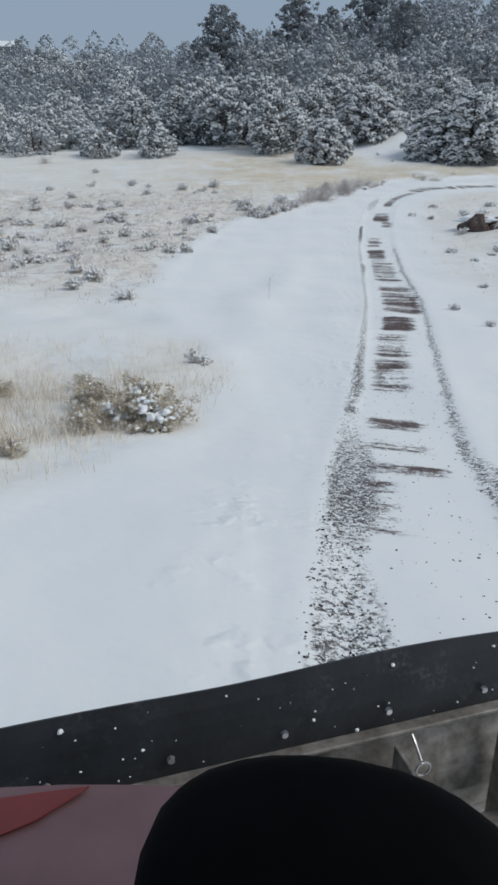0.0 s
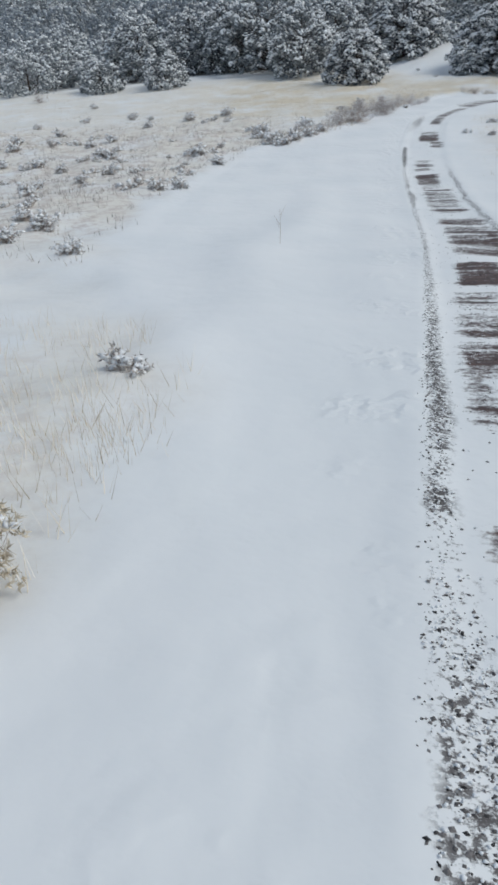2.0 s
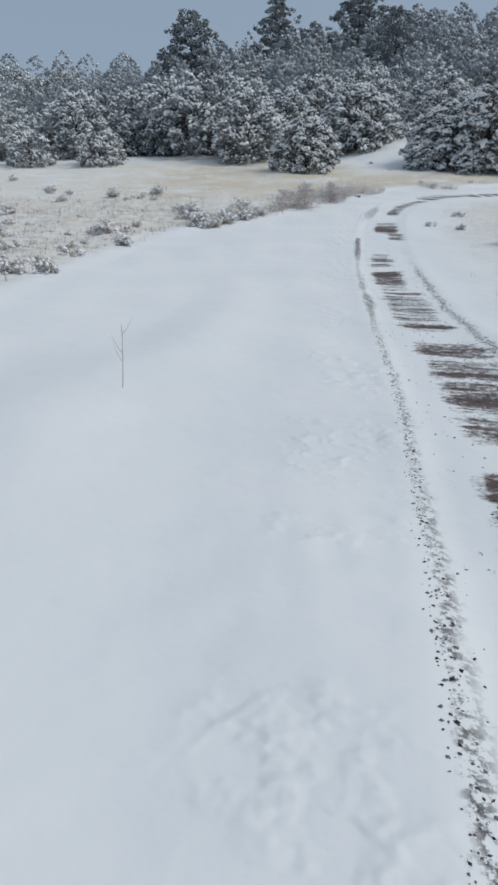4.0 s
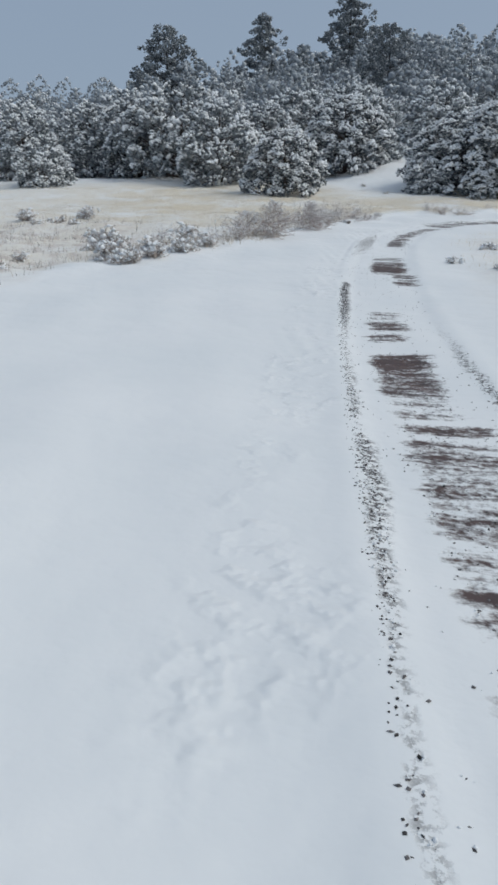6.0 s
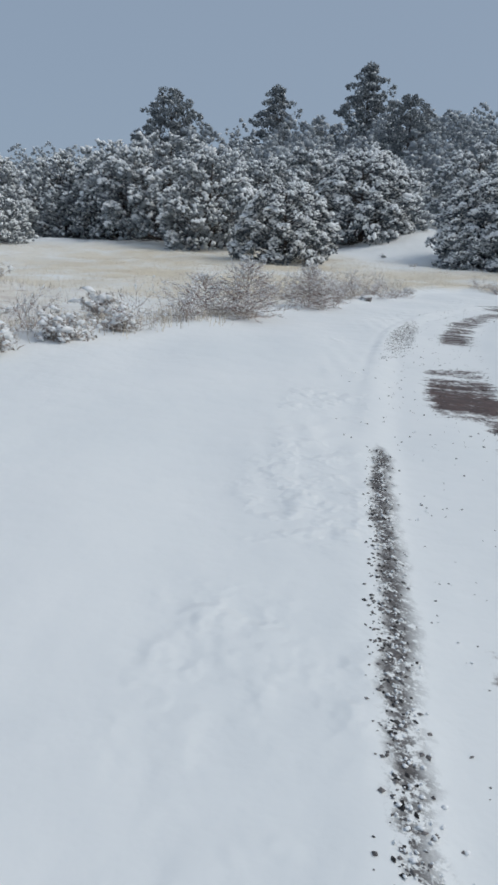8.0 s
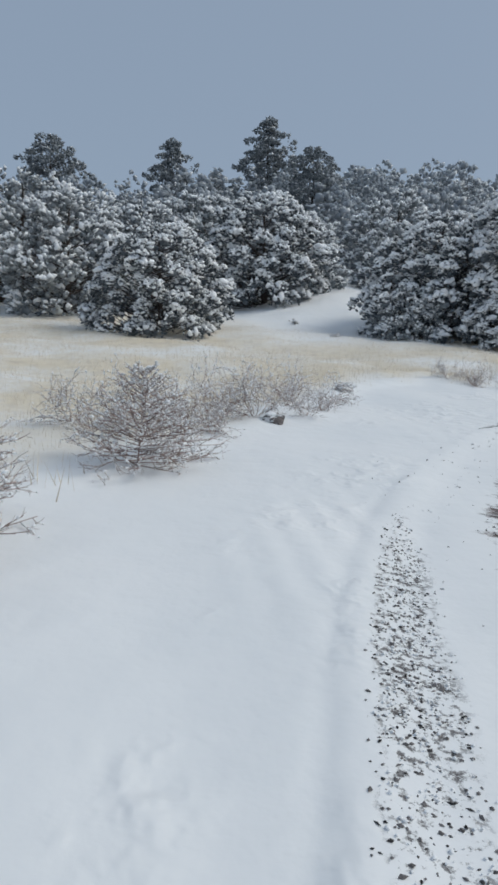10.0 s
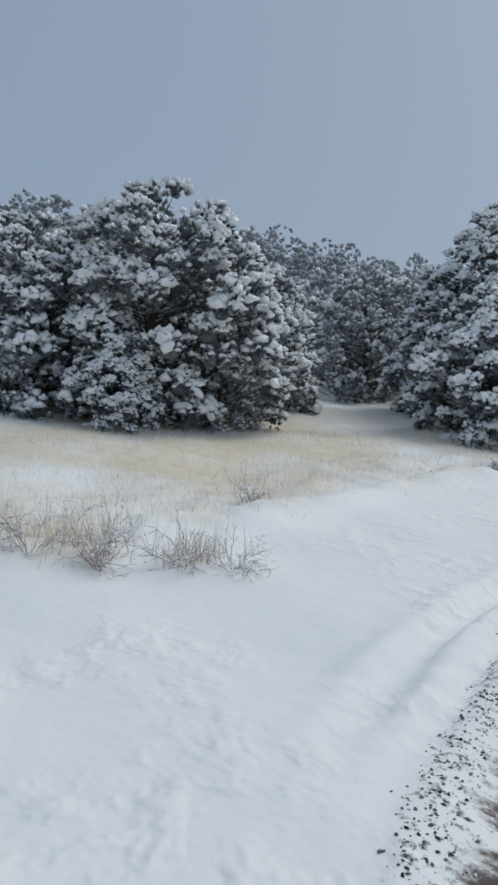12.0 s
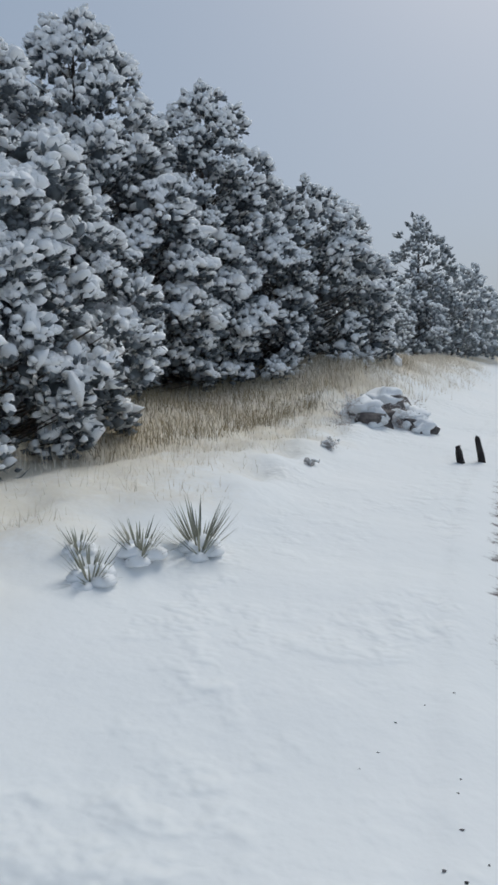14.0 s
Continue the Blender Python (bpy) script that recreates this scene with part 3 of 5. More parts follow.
    if m:
        k = r.choice(clumps, m, p=(~inner) / (~inner).sum())
        c = r.normal(0, 0.42, (m, 3)) + up * 0.62 + out[k] * 0.55
        c /= np.linalg.norm(c, axis=1, keepdims=True)
        run = out[k] - c * (out[k] * c).sum(1, keepdims=True) + r.normal(0, 0.25, (m, 3))
        big = girth[k] * r.uniform(0.16, 0.36, m)
        pad = scatter_shape(*(dome(7, 3) if fine else dome(6, 2) if detail else dome(5, 1)), rotations(m, r, run), end[k] + c * squash * (girth[k] * 0.9)[:, None], big[:, None] * np.stack([r.uniform(0.8, 1.3, m), r.uniform(0.65, 0.95, m), r.uniform(0.6, 0.95, m)], -1), 0.28, r)
        snow = joined(snow, pad)
    return trunk, limb, leaf, snow


def conifer(name, label, category, frosted=False, **shape):
    """A snow-laden conifer with trunk, limbs, needles and snow as parts, parked out of sight until copied."""
    trunk, limb, leaf, snow = conifer_meshes(**shape)
    root = new(name)
    root.empty_display_size = 0.3
    part_mesh("trunk", mesh_of("trunk", *trunk, [BARK], smooth=True), root)
    part_mesh("branching", mesh_of("branching", *limb, [BARK], smooth=True), root)
    # needle colour goes by distance; the paler ones carry painted haze
    part_mesh("crown", mesh_of("crown", *leaf, [HAZY_DARK if shape.get("kind") == "tall" else HAZY if frosted else NEEDLES if shape["detail"] else HALF_HAZY], smooth=True), root, "dark green needle crown")
    part_mesh("snow_load", mesh_of("snow_load", *snow, [SNOW], smooth=True), root, "clumps of white snow on the shoots")
    for ob in root.children:
        if ob.name.split(".")[0] != "trunk":
            ob["kind"] = "stuff"
    return tagged(root, label, category)


def stand(ob, x, y, turn=0.0, scale=1.0, sink=0.05):
    """The pose of a thing on the ground."""
    return pose(x, y, z_at(x, y) - sink, 0, 0, turn) @ Matrix.Diagonal((scale, scale, scale, 1))


class Stock:
    """Kinds of one plant: the first of each kind is used itself, later ones are copies."""

    def __init__(self, kinds):
        self.kinds, self.used = kinds, set()

    def put(self, k, x, y, turn=0.0, scale=1.0, label="", group="", sink=0.05):
        src = self.kinds[k % len(self.kinds)]
        m = stand(src, x, y, turn, 1.0, sink)
        if k % len(self.kinds) in self.used:
            ob = copy_thing(src, m)
        else:
            self.used.add(k % len(self.kinds))
            ob = src
            ob.matrix_basis = m
        ob.scale = (scale, scale, scale)
        if label:
            ob["label"] = label
        if group:
            ob["group"] = group
        return ob


NEAR = Stock([
    conifer("pinyon_pine", "tall pinyon pine heavily loaded with snow", "tree", seed=11, height=7.0, radius=2.75, clumps=330, clump=0.40, shoots=34, size=0.098, hairs=3, detail=True, snowy=0.95, full=1.75, round_off=0.72, skirt=0.9, caps=5.0, fine=True),
    conifer("pinyon_pine", "dense pinyon pine heavily loaded with snow", "tree", seed=13, height=4.6, radius=2.65, clumps=235, clump=0.40, shoots=36, size=0.098, hairs=3, detail=True, snowy=0.95, full=2.1, round_off=0.6, skirt=0.78, caps=6.0, fine=True),
    conifer("pinyon_pine", "rounded pinyon pine loaded with snow", "tree", seed=12, height=4.8, radius=2.7, clumps=235, clump=0.41, shoots=29, size=0.104, hairs=3, detail=True, snowy=0.93, full=2.7, round_off=0.5, skirt=0.92, caps=5.0),
])
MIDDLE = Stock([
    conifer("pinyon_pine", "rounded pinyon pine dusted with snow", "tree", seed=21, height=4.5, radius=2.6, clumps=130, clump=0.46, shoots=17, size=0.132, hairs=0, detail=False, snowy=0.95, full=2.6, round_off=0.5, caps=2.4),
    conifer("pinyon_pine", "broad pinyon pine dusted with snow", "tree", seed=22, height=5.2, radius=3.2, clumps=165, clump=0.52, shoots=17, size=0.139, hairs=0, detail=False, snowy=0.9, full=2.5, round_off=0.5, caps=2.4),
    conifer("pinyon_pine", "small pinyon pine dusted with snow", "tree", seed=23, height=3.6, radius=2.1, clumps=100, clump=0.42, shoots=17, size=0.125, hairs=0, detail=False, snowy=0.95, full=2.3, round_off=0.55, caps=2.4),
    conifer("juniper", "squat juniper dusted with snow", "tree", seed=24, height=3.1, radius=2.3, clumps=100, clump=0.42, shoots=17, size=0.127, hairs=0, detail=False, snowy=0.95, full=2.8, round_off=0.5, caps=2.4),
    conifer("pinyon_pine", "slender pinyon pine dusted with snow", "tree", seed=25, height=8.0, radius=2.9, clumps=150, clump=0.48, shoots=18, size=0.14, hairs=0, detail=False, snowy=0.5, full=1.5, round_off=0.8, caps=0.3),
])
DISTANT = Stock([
    conifer("pinyon_pine", "snowy pinyon pine on the wooded slope, paled for haze", "tree", True, seed=31, height=5.0, radius=2.9, clumps=72, clump=0.62, shoots=14, size=0.165, hairs=0, detail=False, snowy=0.9, full=2.6, round_off=0.5, caps=1.2),
    conifer("pinyon_pine", "snowy round pinyon pine on the slope, paled for haze", "tree", True, seed=32, height=4.2, radius=2.8, clumps=66, clump=0.60, shoots=14, size=0.165, hairs=0, detail=False, snowy=0.9, full=2.8, round_off=0.5, caps=1.2),
    conifer("juniper", "snowy juniper on the wooded slope, paled for haze", "tree", True, seed=33, height=3.6, radius=2.5, clumps=58, clump=0.56, shoots=14, size=0.16, hairs=0, detail=False, snowy=0.9, full=2.4, round_off=0.55, caps=1.2),
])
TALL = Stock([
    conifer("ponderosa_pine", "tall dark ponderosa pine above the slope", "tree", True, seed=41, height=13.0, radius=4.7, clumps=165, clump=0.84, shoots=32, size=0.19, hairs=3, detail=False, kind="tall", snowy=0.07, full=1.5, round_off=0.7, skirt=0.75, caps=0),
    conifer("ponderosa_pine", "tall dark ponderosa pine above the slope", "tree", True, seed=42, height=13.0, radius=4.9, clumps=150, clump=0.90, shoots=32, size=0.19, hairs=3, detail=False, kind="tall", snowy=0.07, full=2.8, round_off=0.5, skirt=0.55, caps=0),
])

rng = random.Random(4)
EDGE, SLOPE = "pines along the meadow edge", "trees on the wooded slope"
def plant_edge(rows):
    """Trees along the meadow: (stock, kind, x, y, scale)."""
    for stock, k, x, y, s in rows:
        stock.put(k, x, y, rng.uniform(0, 360), s * rng.uniform(0.97, 1.03), group=EDGE, sink=0.26)


plant_edge([
    (NEAR, 1, 17.65, 63.6, 0.94), (NEAR, 0, 21.0, 66.8, 1.05), (NEAR, 0, 23.8, 66.7, 1.18), (NEAR, 0, 27.7, 66.0, 1.09), (NEAR, 2, 31.0, 65.0, 1.2),
    (MIDDLE, 1, 21.6, 73.6, 1.05), (NEAR, 2, 9.6, 67.4, 1.18), (NEAR, 2, 6.9, 68.6, 0.90), (NEAR, 2, 12.9, 69.8, 1.0), (NEAR, 2, -2.8, 66.0, 0.80),
    (NEAR, 1, 8.4, 66.1, 0.46), (NEAR, 2, 0.7, 76.2, 1.08), (MIDDLE, 2, 5.7, 67.3, 0.62), (MIDDLE, 2, 10.9, 66.3, 0.55), (MIDDLE, 0, 25.5, 77.0, 1.2), (MIDDLE, 4, 47.2, 64.8, 1.0),
    (MIDDLE, 1, 35.6, 66.8, 1.0),
])
plant_edge([
    (MIDDLE, 0, 40.0, 65.8, 0.95), (MIDDLE, 0, -7.6, 73.0, 1.2), (MIDDLE, 1, -11.2, 78.0, 1.25), (MIDDLE, 1, -15.0, 80.0, 1.15), (MIDDLE, 1, -19.2, 81.0, 1.1),
    (MIDDLE, 0, -23.5, 78.0, 1.25), (MIDDLE, 3, -19.0, 70.2, 0.9), (DISTANT, 2, -26.5, 79.0, 1.2), (DISTANT, 1, -33.5, 77.0, 1.2), (DISTANT, 0, -16.5, 82.0, 1.3),
    (MIDDLE, 0, -5.2, 79.0, 1.2), (MIDDLE, 1, -2.8, 83.8, 1.2), (MIDDLE, 1, 1.0, 91.0, 1.2), (MIDDLE, 2, -4.8, 85.5, 1.3), (DISTANT, 1, 4.6, 98.0, 1.1),
    (MIDDLE, 0, 10.6, 78.6, 1.15),
])
plant_edge([
    (MIDDLE, 1, 8.4, 84.5, 1.2), (MIDDLE, 2, 15.2, 76.8, 1.1), (DISTANT, 0, 17.2, 82.0, 1.2), (MIDDLE, 1, 29.5, 77.0, 1.1), (MIDDLE, 3, 34.5, 73.0, 1.2),
    (MIDDLE, 2, 44.0, 64.8, 1.0), (DISTANT, 1, 50.5, 63.6, 1.0), (DISTANT, 0, 55.5, 64.6, 1.2), (DISTANT, 2, 60.0, 62.0, 1.2), (DISTANT, 1, 66.5, 62.6, 1.1),
    (DISTANT, 0, 74.0, 61.6, 1.1), (DISTANT, 0, -9.5, 84.0, 1.25), (MIDDLE, 3, -24.5, 70.0, 0.9), (DISTANT, 2, -33.0, 81.0, 1.2), (DISTANT, 0, -37.5, 73.0, 1.2),
    (DISTANT, 0, -31.5, 70.5, 0.8), (DISTANT, 0, -60.0, 139.0, 1.4), (DISTANT, 1, -54.0, 141.0, 1.5), (DISTANT, 2, -66.0, 144.0, 1.6), (DISTANT, 0, -49.0, 144.0, 1.4), (DISTANT, 1, -62.5, 151.0, 1.6),
])
for k, x, y, s in [(1, -20.6, 115, 0.92), (0, -11.4, 138, 1.0), (0, 1.3, 135, 1.12), (1, 5.8, 116, 0.72), (0, -6.0, 146, 0.7)]:
    TALL.put(k, x, y, rng.uniform(0, 360), s, group=SLOPE)
placed = [(o.location.x, o.location.y) for o in scene.objects if o.parent is None and o.type == "EMPTY"]


def in_gap(x, y):
    """The snowy clearing that runs up between the trees."""
    return abs(x - (4.2 + 0.03 * (y - 70))) < 2.4 and y < 100


count = 0
for _ in range(9000):
    if count >= 76:
        break
    y = 78 + 44 * rng.random() ** 1.1
    x = rng.uniform(-0.42 * y, 0.50 * y)
    if in_gap(x, y) or any((x - a) ** 2 + (y - b) ** 2 < 3.0**2 for a, b in placed):
        continue
    placed.append((x, y))
    DISTANT.put(count, x, y, rng.uniform(0, 360), rng.uniform(0.9, 1.3), group=SLOPE, sink=0.35)
    count += 1


def prism(outline, depth, across=False):
    """A bmesh of an upright outline of (run, height) points, drawn out over a depth along y, or along x."""
    bm = bmesh.new()
    ends = [[bm.verts.new((d, p, z) if across else (p, d, z)) for p, z in outline] for d in depth]
    bm.faces.new(ends[0]), bm.faces.new(ends[1][::-1])
    for k in range(len(outline)):
        j = (k + 1) % len(outline)
        bm.faces.new((ends[0][k], ends[0][j], ends[1][j], ends[1][k]))
    bmesh.ops.recalc_face_normals(bm, faces=bm.faces[:])
    return bm


def farmhouse(x, y):
    """A two-winged house on the ridge: one wing shows its roof slope, the other its gable."""
    root = new("house")
    base = z_at(x, y) - 0.3
    root.matrix_basis = pose(x, y, base, 0, 0, 4)
    eave, ridge = 31.0 - base, 32.5 - base
    part("wall", prism([(-3.6, 0), (3.6, 0), (3.6, eave), (0, ridge - 0.1), (-3.6, eave)], (-4.0, 4.4), True), SIDING, root, "grey-green board walls")
    part("roof", prism([(-4.1, eave - 0.25), (0, ridge - 0.05), (4.1, eave - 0.25), (4.1, eave - 0.05), (0, ridge + 0.2), (-4.1, eave - 0.05)], (-4.4, 4.8), True), SNOW, root, "roof covered in white snow")
    part("wall", prism([(-11.0, 0), (-3.8, 0), (-3.8, eave + 0.4), (-7.4, ridge + 0.7), (-11.0, eave + 0.4)], (-4.6, 5.0)), BROWN, root, "brown gabled wall")
    part("roof", prism([(-11.5, eave + 0.2), (-7.4, ridge + 0.75), (-3.3, eave + 0.2), (-3.3, eave + 0.4), (-7.4, ridge + 1.0), (-11.5, eave + 0.4)], (-5.0, 5.4)), SNOW, root, "roof covered in white snow")
    part("chimney", prism([(-4.6, ridge - 1), (-3.9, ridge - 1), (-3.9, ridge + 1.3), (-4.6, ridge + 1.3)], (0.2, 0.9)), BROWN, root)
    for wx in (-1.8, 1.8):
        part("window", prism([(wx - 0.5, eave - 1.6), (wx + 0.5, eave - 1.6), (wx + 0.5, eave - 0.5), (wx - 0.5, eave - 0.5)], (-3.66, -3.58)), BARK, root, "dark window")
    tagged(root, "house with snow-covered roofs on the wooded ridge", "house")


SIDING = plain("grey_green_siding", (0.16, 0.19, 0.19), (0.22, 0.26, 0.26), 3, 0.8, bump=0.2)
BROWN = plain("brown_siding", (0.15, 0.115, 0.105), (0.21, 0.165, 0.15), 3, 0.8, bump=0.2)
farmhouse(-92.3, 193.0)
placed += [(-92.3 + dx, 193.0 + dy) for dx in (-11, -8.5, -6, -3, 0, 3, 5) for dy in (-6, -3, 0, 3, 6)]
placed += [(-92.3 + dx, 193.0 + dy) for dx in (-9, -6, -3, 0, 2) for dy in (-9, -12)]


def far_woods(trees, seed):
    """The wood that covers the slope beyond, too far to tell its trees apart."""
    r = np.random.RandomState(seed)
    base, tried = [], 0
    while len(base) < trees and tried < 90000:
        tried += 1
        y = 98 + 136 * r.beta(1.0, 1.3)
        x = r.uniform(-0.62 * y - 8, 0.85 * y + 8)
        if in_gap(x, y) or any((x - a) ** 2 + (y - b) ** 2 < (2.0 + 0.005 * (y - 84)) ** 2 for a, b in placed):
            continue
        placed.append((x, y))
        base.append((x, y))
    base = np.array(base)
    z = ground_z(base[:, 0], base[:, 1])
    h, rad = r.uniform(4.2, 7.2, len(base)), r.uniform(2.2, 3.3, len(base))
    k = 88
    u, a = r.beta(1.1, 1.2, (len(base), k)), r.uniform(0, math.tau, (len(base), k))
    wide = np.minimum(1, 0.72 + 1.2 * u) * np.clip(1 - u**2.5, 0.0, 1) ** 0.6 * r.uniform(0.66, 0.98, u.shape)
    q = np.stack([base[:, None, 0] + np.cos(a) * wide * rad[:, None], base[:, None, 1] + np.sin(a) * wide * rad[:, None], z[:, None] + 0.15 + u * h[:, None]], -1).reshape(-1, 3)
    away = np.stack([np.cos(a), np.sin(a), 0.35 + 0 * a], -1).reshape(-1, 3) + r.normal(0, 0.25, (len(q), 3))
    fr = rotations(len(q), r, away)
    size = 0.50 * np.exp(r.normal(0, 0.25, len(q)))
    shape, pf = spindle(3)
    nv, nf = scatter_shape(shape, pf, fr, q - away * 0.1, size[:, None] * np.array((0.58, 0.62, 0.55)), 0.35, r)
    load = r.uniform(0, 1, len(q)) < 0.22
    shape, sf = dome(5, 1)
    sv, sfc = scatter_shape(shape, sf, fr[load], q[load] + np.array((0, 0, 0.16)), size[load, None] * np.array((0.55, 0.45, 0.30)), 0.3, r)
    wood = tagged(new("far_woods"), "snowy conifer wood covering the slope beyond, paled for haze", "woods", kind="stuff")
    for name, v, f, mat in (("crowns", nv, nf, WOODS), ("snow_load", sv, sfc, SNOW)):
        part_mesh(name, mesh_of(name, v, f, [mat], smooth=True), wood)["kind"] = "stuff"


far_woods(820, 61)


# ---------------------------------------------------------------- dry grass
def blades(name, label, x, y, height, width, mat, seed):
    """Bent grass blades standing on the ground, as one mesh."""
    r = np.random.RandomState(seed)
    n = len(x)
    z = ground_z(x, y) - 0.03
    base = np.stack([x, y, z], -1)
    a, lean = r.uniform(0, math.tau, n), r.uniform(0.05, 0.55, n)
    side = np.stack([np.cos(a), np.sin(a), 0 * a], -1)
    b = r.uniform(0, math.tau, n)
    tip = np.stack([np.cos(b) * lean, np.sin(b) * lean, 1 - 0.3 * lean], -1)
    h = (height * r.uniform(0.5, 1.25, n))[:, None]
    w = side * (width * r.uniform(0.6, 1.3, n))[:, None]
    v = np.stack([base - w, base + w, base + h * tip], 1).reshape(-1, 3)
    f = np.arange(n * 3)
    ob = new(name, mesh_of(name, v, f.reshape(-1, 3), [mat]))
    return tagged(ob, label, "grass", kind="stuff")


def sown(n, box, clump, seed, power=1.0, weight=0):
    """Places of n blades in clumps, thick where the grass shows."""
    r = np.random.RandomState(seed)
    x0, y0, x1, y1 = box
    cx, cy = r.uniform(x0, x1, n), r.uniform(y0, y1, n)
    g = zones(cx, cy)[weight]
    keep = r.uniform(0, 1, n) < g**power * (0.55 + 0.45 * smoothstep(waves(cx, cy, 33, 4.0), -0.5, 0.5))
    cx, cy = cx[keep], cy[keep]
    k = 6
    x = np.repeat(cx, k) + r.normal(0, clump, len(cx) * k)
    y = np.repeat(cy, k) + r.normal(0, clump, len(cy) * k)
    return x, y


gx, gy = sown(46000, (-30, 41, 12, 69), 0.20, 51, 1.2)
blades("dry_grass", "pale dry meadow grass standing through the snow", gx, gy, 0.15, 0.0036, STRAW, 52)
gx, gy = sown(9000, (12, 59.5, 45, 65.5), 0.12, 53, 2.6)
blades("dry_grass", "yellowed grass below the snowy pines", gx, gy, 0.17, 0.004, STRAW, 54)
gx, gy = sown(8000, (-10, 4, -0.8, 14.5), 0.06, 55, 1.5)
blades("tall_dry_grass", "tall straw-coloured grass on the lane's verge", gx, gy, 0.30, 0.004, STRAW, 56)
sx = np.random.RandomState(74)
sa, sr = sx.uniform(0, math.tau, 5200), np.sqrt(sx.uniform(0, 1, 5200))
gx, gy = -4.5 + 1.95 * sr * np.cos(sa) + sx.normal(0, 0.1, 5200), 8.9 + 1.75 * sr * np.sin(sa) + sx.normal(0, 0.15, 5200)
keep = (side_of(VERGE_LINE, gx, gy)[0] < -0.1) & (waves(gx, gy, 75, 0.9) > -0.25)
blades("tall_dry_grass", "tall pinkish-tan grass around the rabbitbrush", gx[keep], gy[keep], 0.33, 0.0036, TAN, 76)
sx = np.random.RandomState(77)
sa = sx.uniform(0, 1, 2600)
gx, gy = -6.4 + 4.9 * sa + sx.normal(0, 0.5, 2600), 42.6 + 5.6 * sa + sx.normal(0, 0.7, 2600)
keep = (side_of(VERGE_LINE, gx, gy)[0] < 0.25) & (waves(gx, gy, 78, 1.2) > -0.3)
blades("dry_grass", "pinkish-tan dry grass among sagebrush", gx[keep], gy[keep], 0.30, 0.006, TAN, 79)
gx, gy = sown(4200, (-30, 17, -3, 52), 0.12, 57, 1.0, 1)
blades("dry_grass", "sparse dry grass among the sagebrush", gx, gy, 0.22, 0.009, SAGE, 58)
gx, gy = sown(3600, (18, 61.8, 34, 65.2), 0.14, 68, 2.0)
blades("dry_grass", "brownish dry grass under pines, darkened for their shade", gx, gy, 0.26, 0.006, SHADED_GRASS, 69)
gx, gy = sown(2600, (26, 60.4, 43, 63.4), 0.13, 80, 1.0)
blades("dry_grass", "yellow dry grass crowning the roadside bank", gx, gy, 0.30, 0.006, STRAW, 81)
sx = np.random.RandomState(70)
gx, gy = sx.normal(-0.4, 0.85, 1500), sx.normal(51.6, 1.1, 1500)
keep = (side_of(LANE_LINE, gx, gy)[0] < -2.75) & (gy > 51.2)
blades("dry_grass", "tan dry grass among leafless shrubs", gx[keep], gy[keep], 0.26, 0.003, TAN, 71)
sx = np.random.RandomState(72)
gx, gy = np.r_[sx.normal(-2.3, 0.2, 240), sx.normal(-3.4, 0.3, 260)], np.r_[sx.normal(10.8, 0.5, 240), sx.normal(8.3, 0.35, 260)]
blades("tall_dry_grass", "clump of tall straw-brown grass in the snow", gx, gy, 0.28, 0.0032, TAN, 73)
sx = np.random.RandomState(66)
gx, gy = np.r_[sx.normal(5.0, 0.32, 260), sx.normal(5.9, 0.18, 160)], np.r_[sx.normal(58.0, 0.2, 260), sx.normal(57.5, 0.14, 160)]
blades("tall_dry_grass", "clump of tall straw-brown grass in the snow", gx, gy, 0.38, 0.0045, TAN, 67)
sx = np.random.RandomState(64)
sa = sx.uniform(3.3, 5.9, 420)
gx, gy = 17.2 + 2.35 * np.cos(sa) * sx.uniform(0.85, 1.1, 420), 63.9 + 1.75 * np.sin(sa) * sx.uniform(0.9, 1.15, 420)
blades("dry_grass", "dry grass tufts at the foot of a snowy pine", gx, gy, 0.34, 0.005, STRAW, 65)
gx, gy = sown(1500, (3, 18, 16, 54), 0.10, 59, 1.0)
blades("dry_grass", "sparse dry grass in the snow beside the lane", gx, gy, 0.20, 0.008, STRAW, 60)


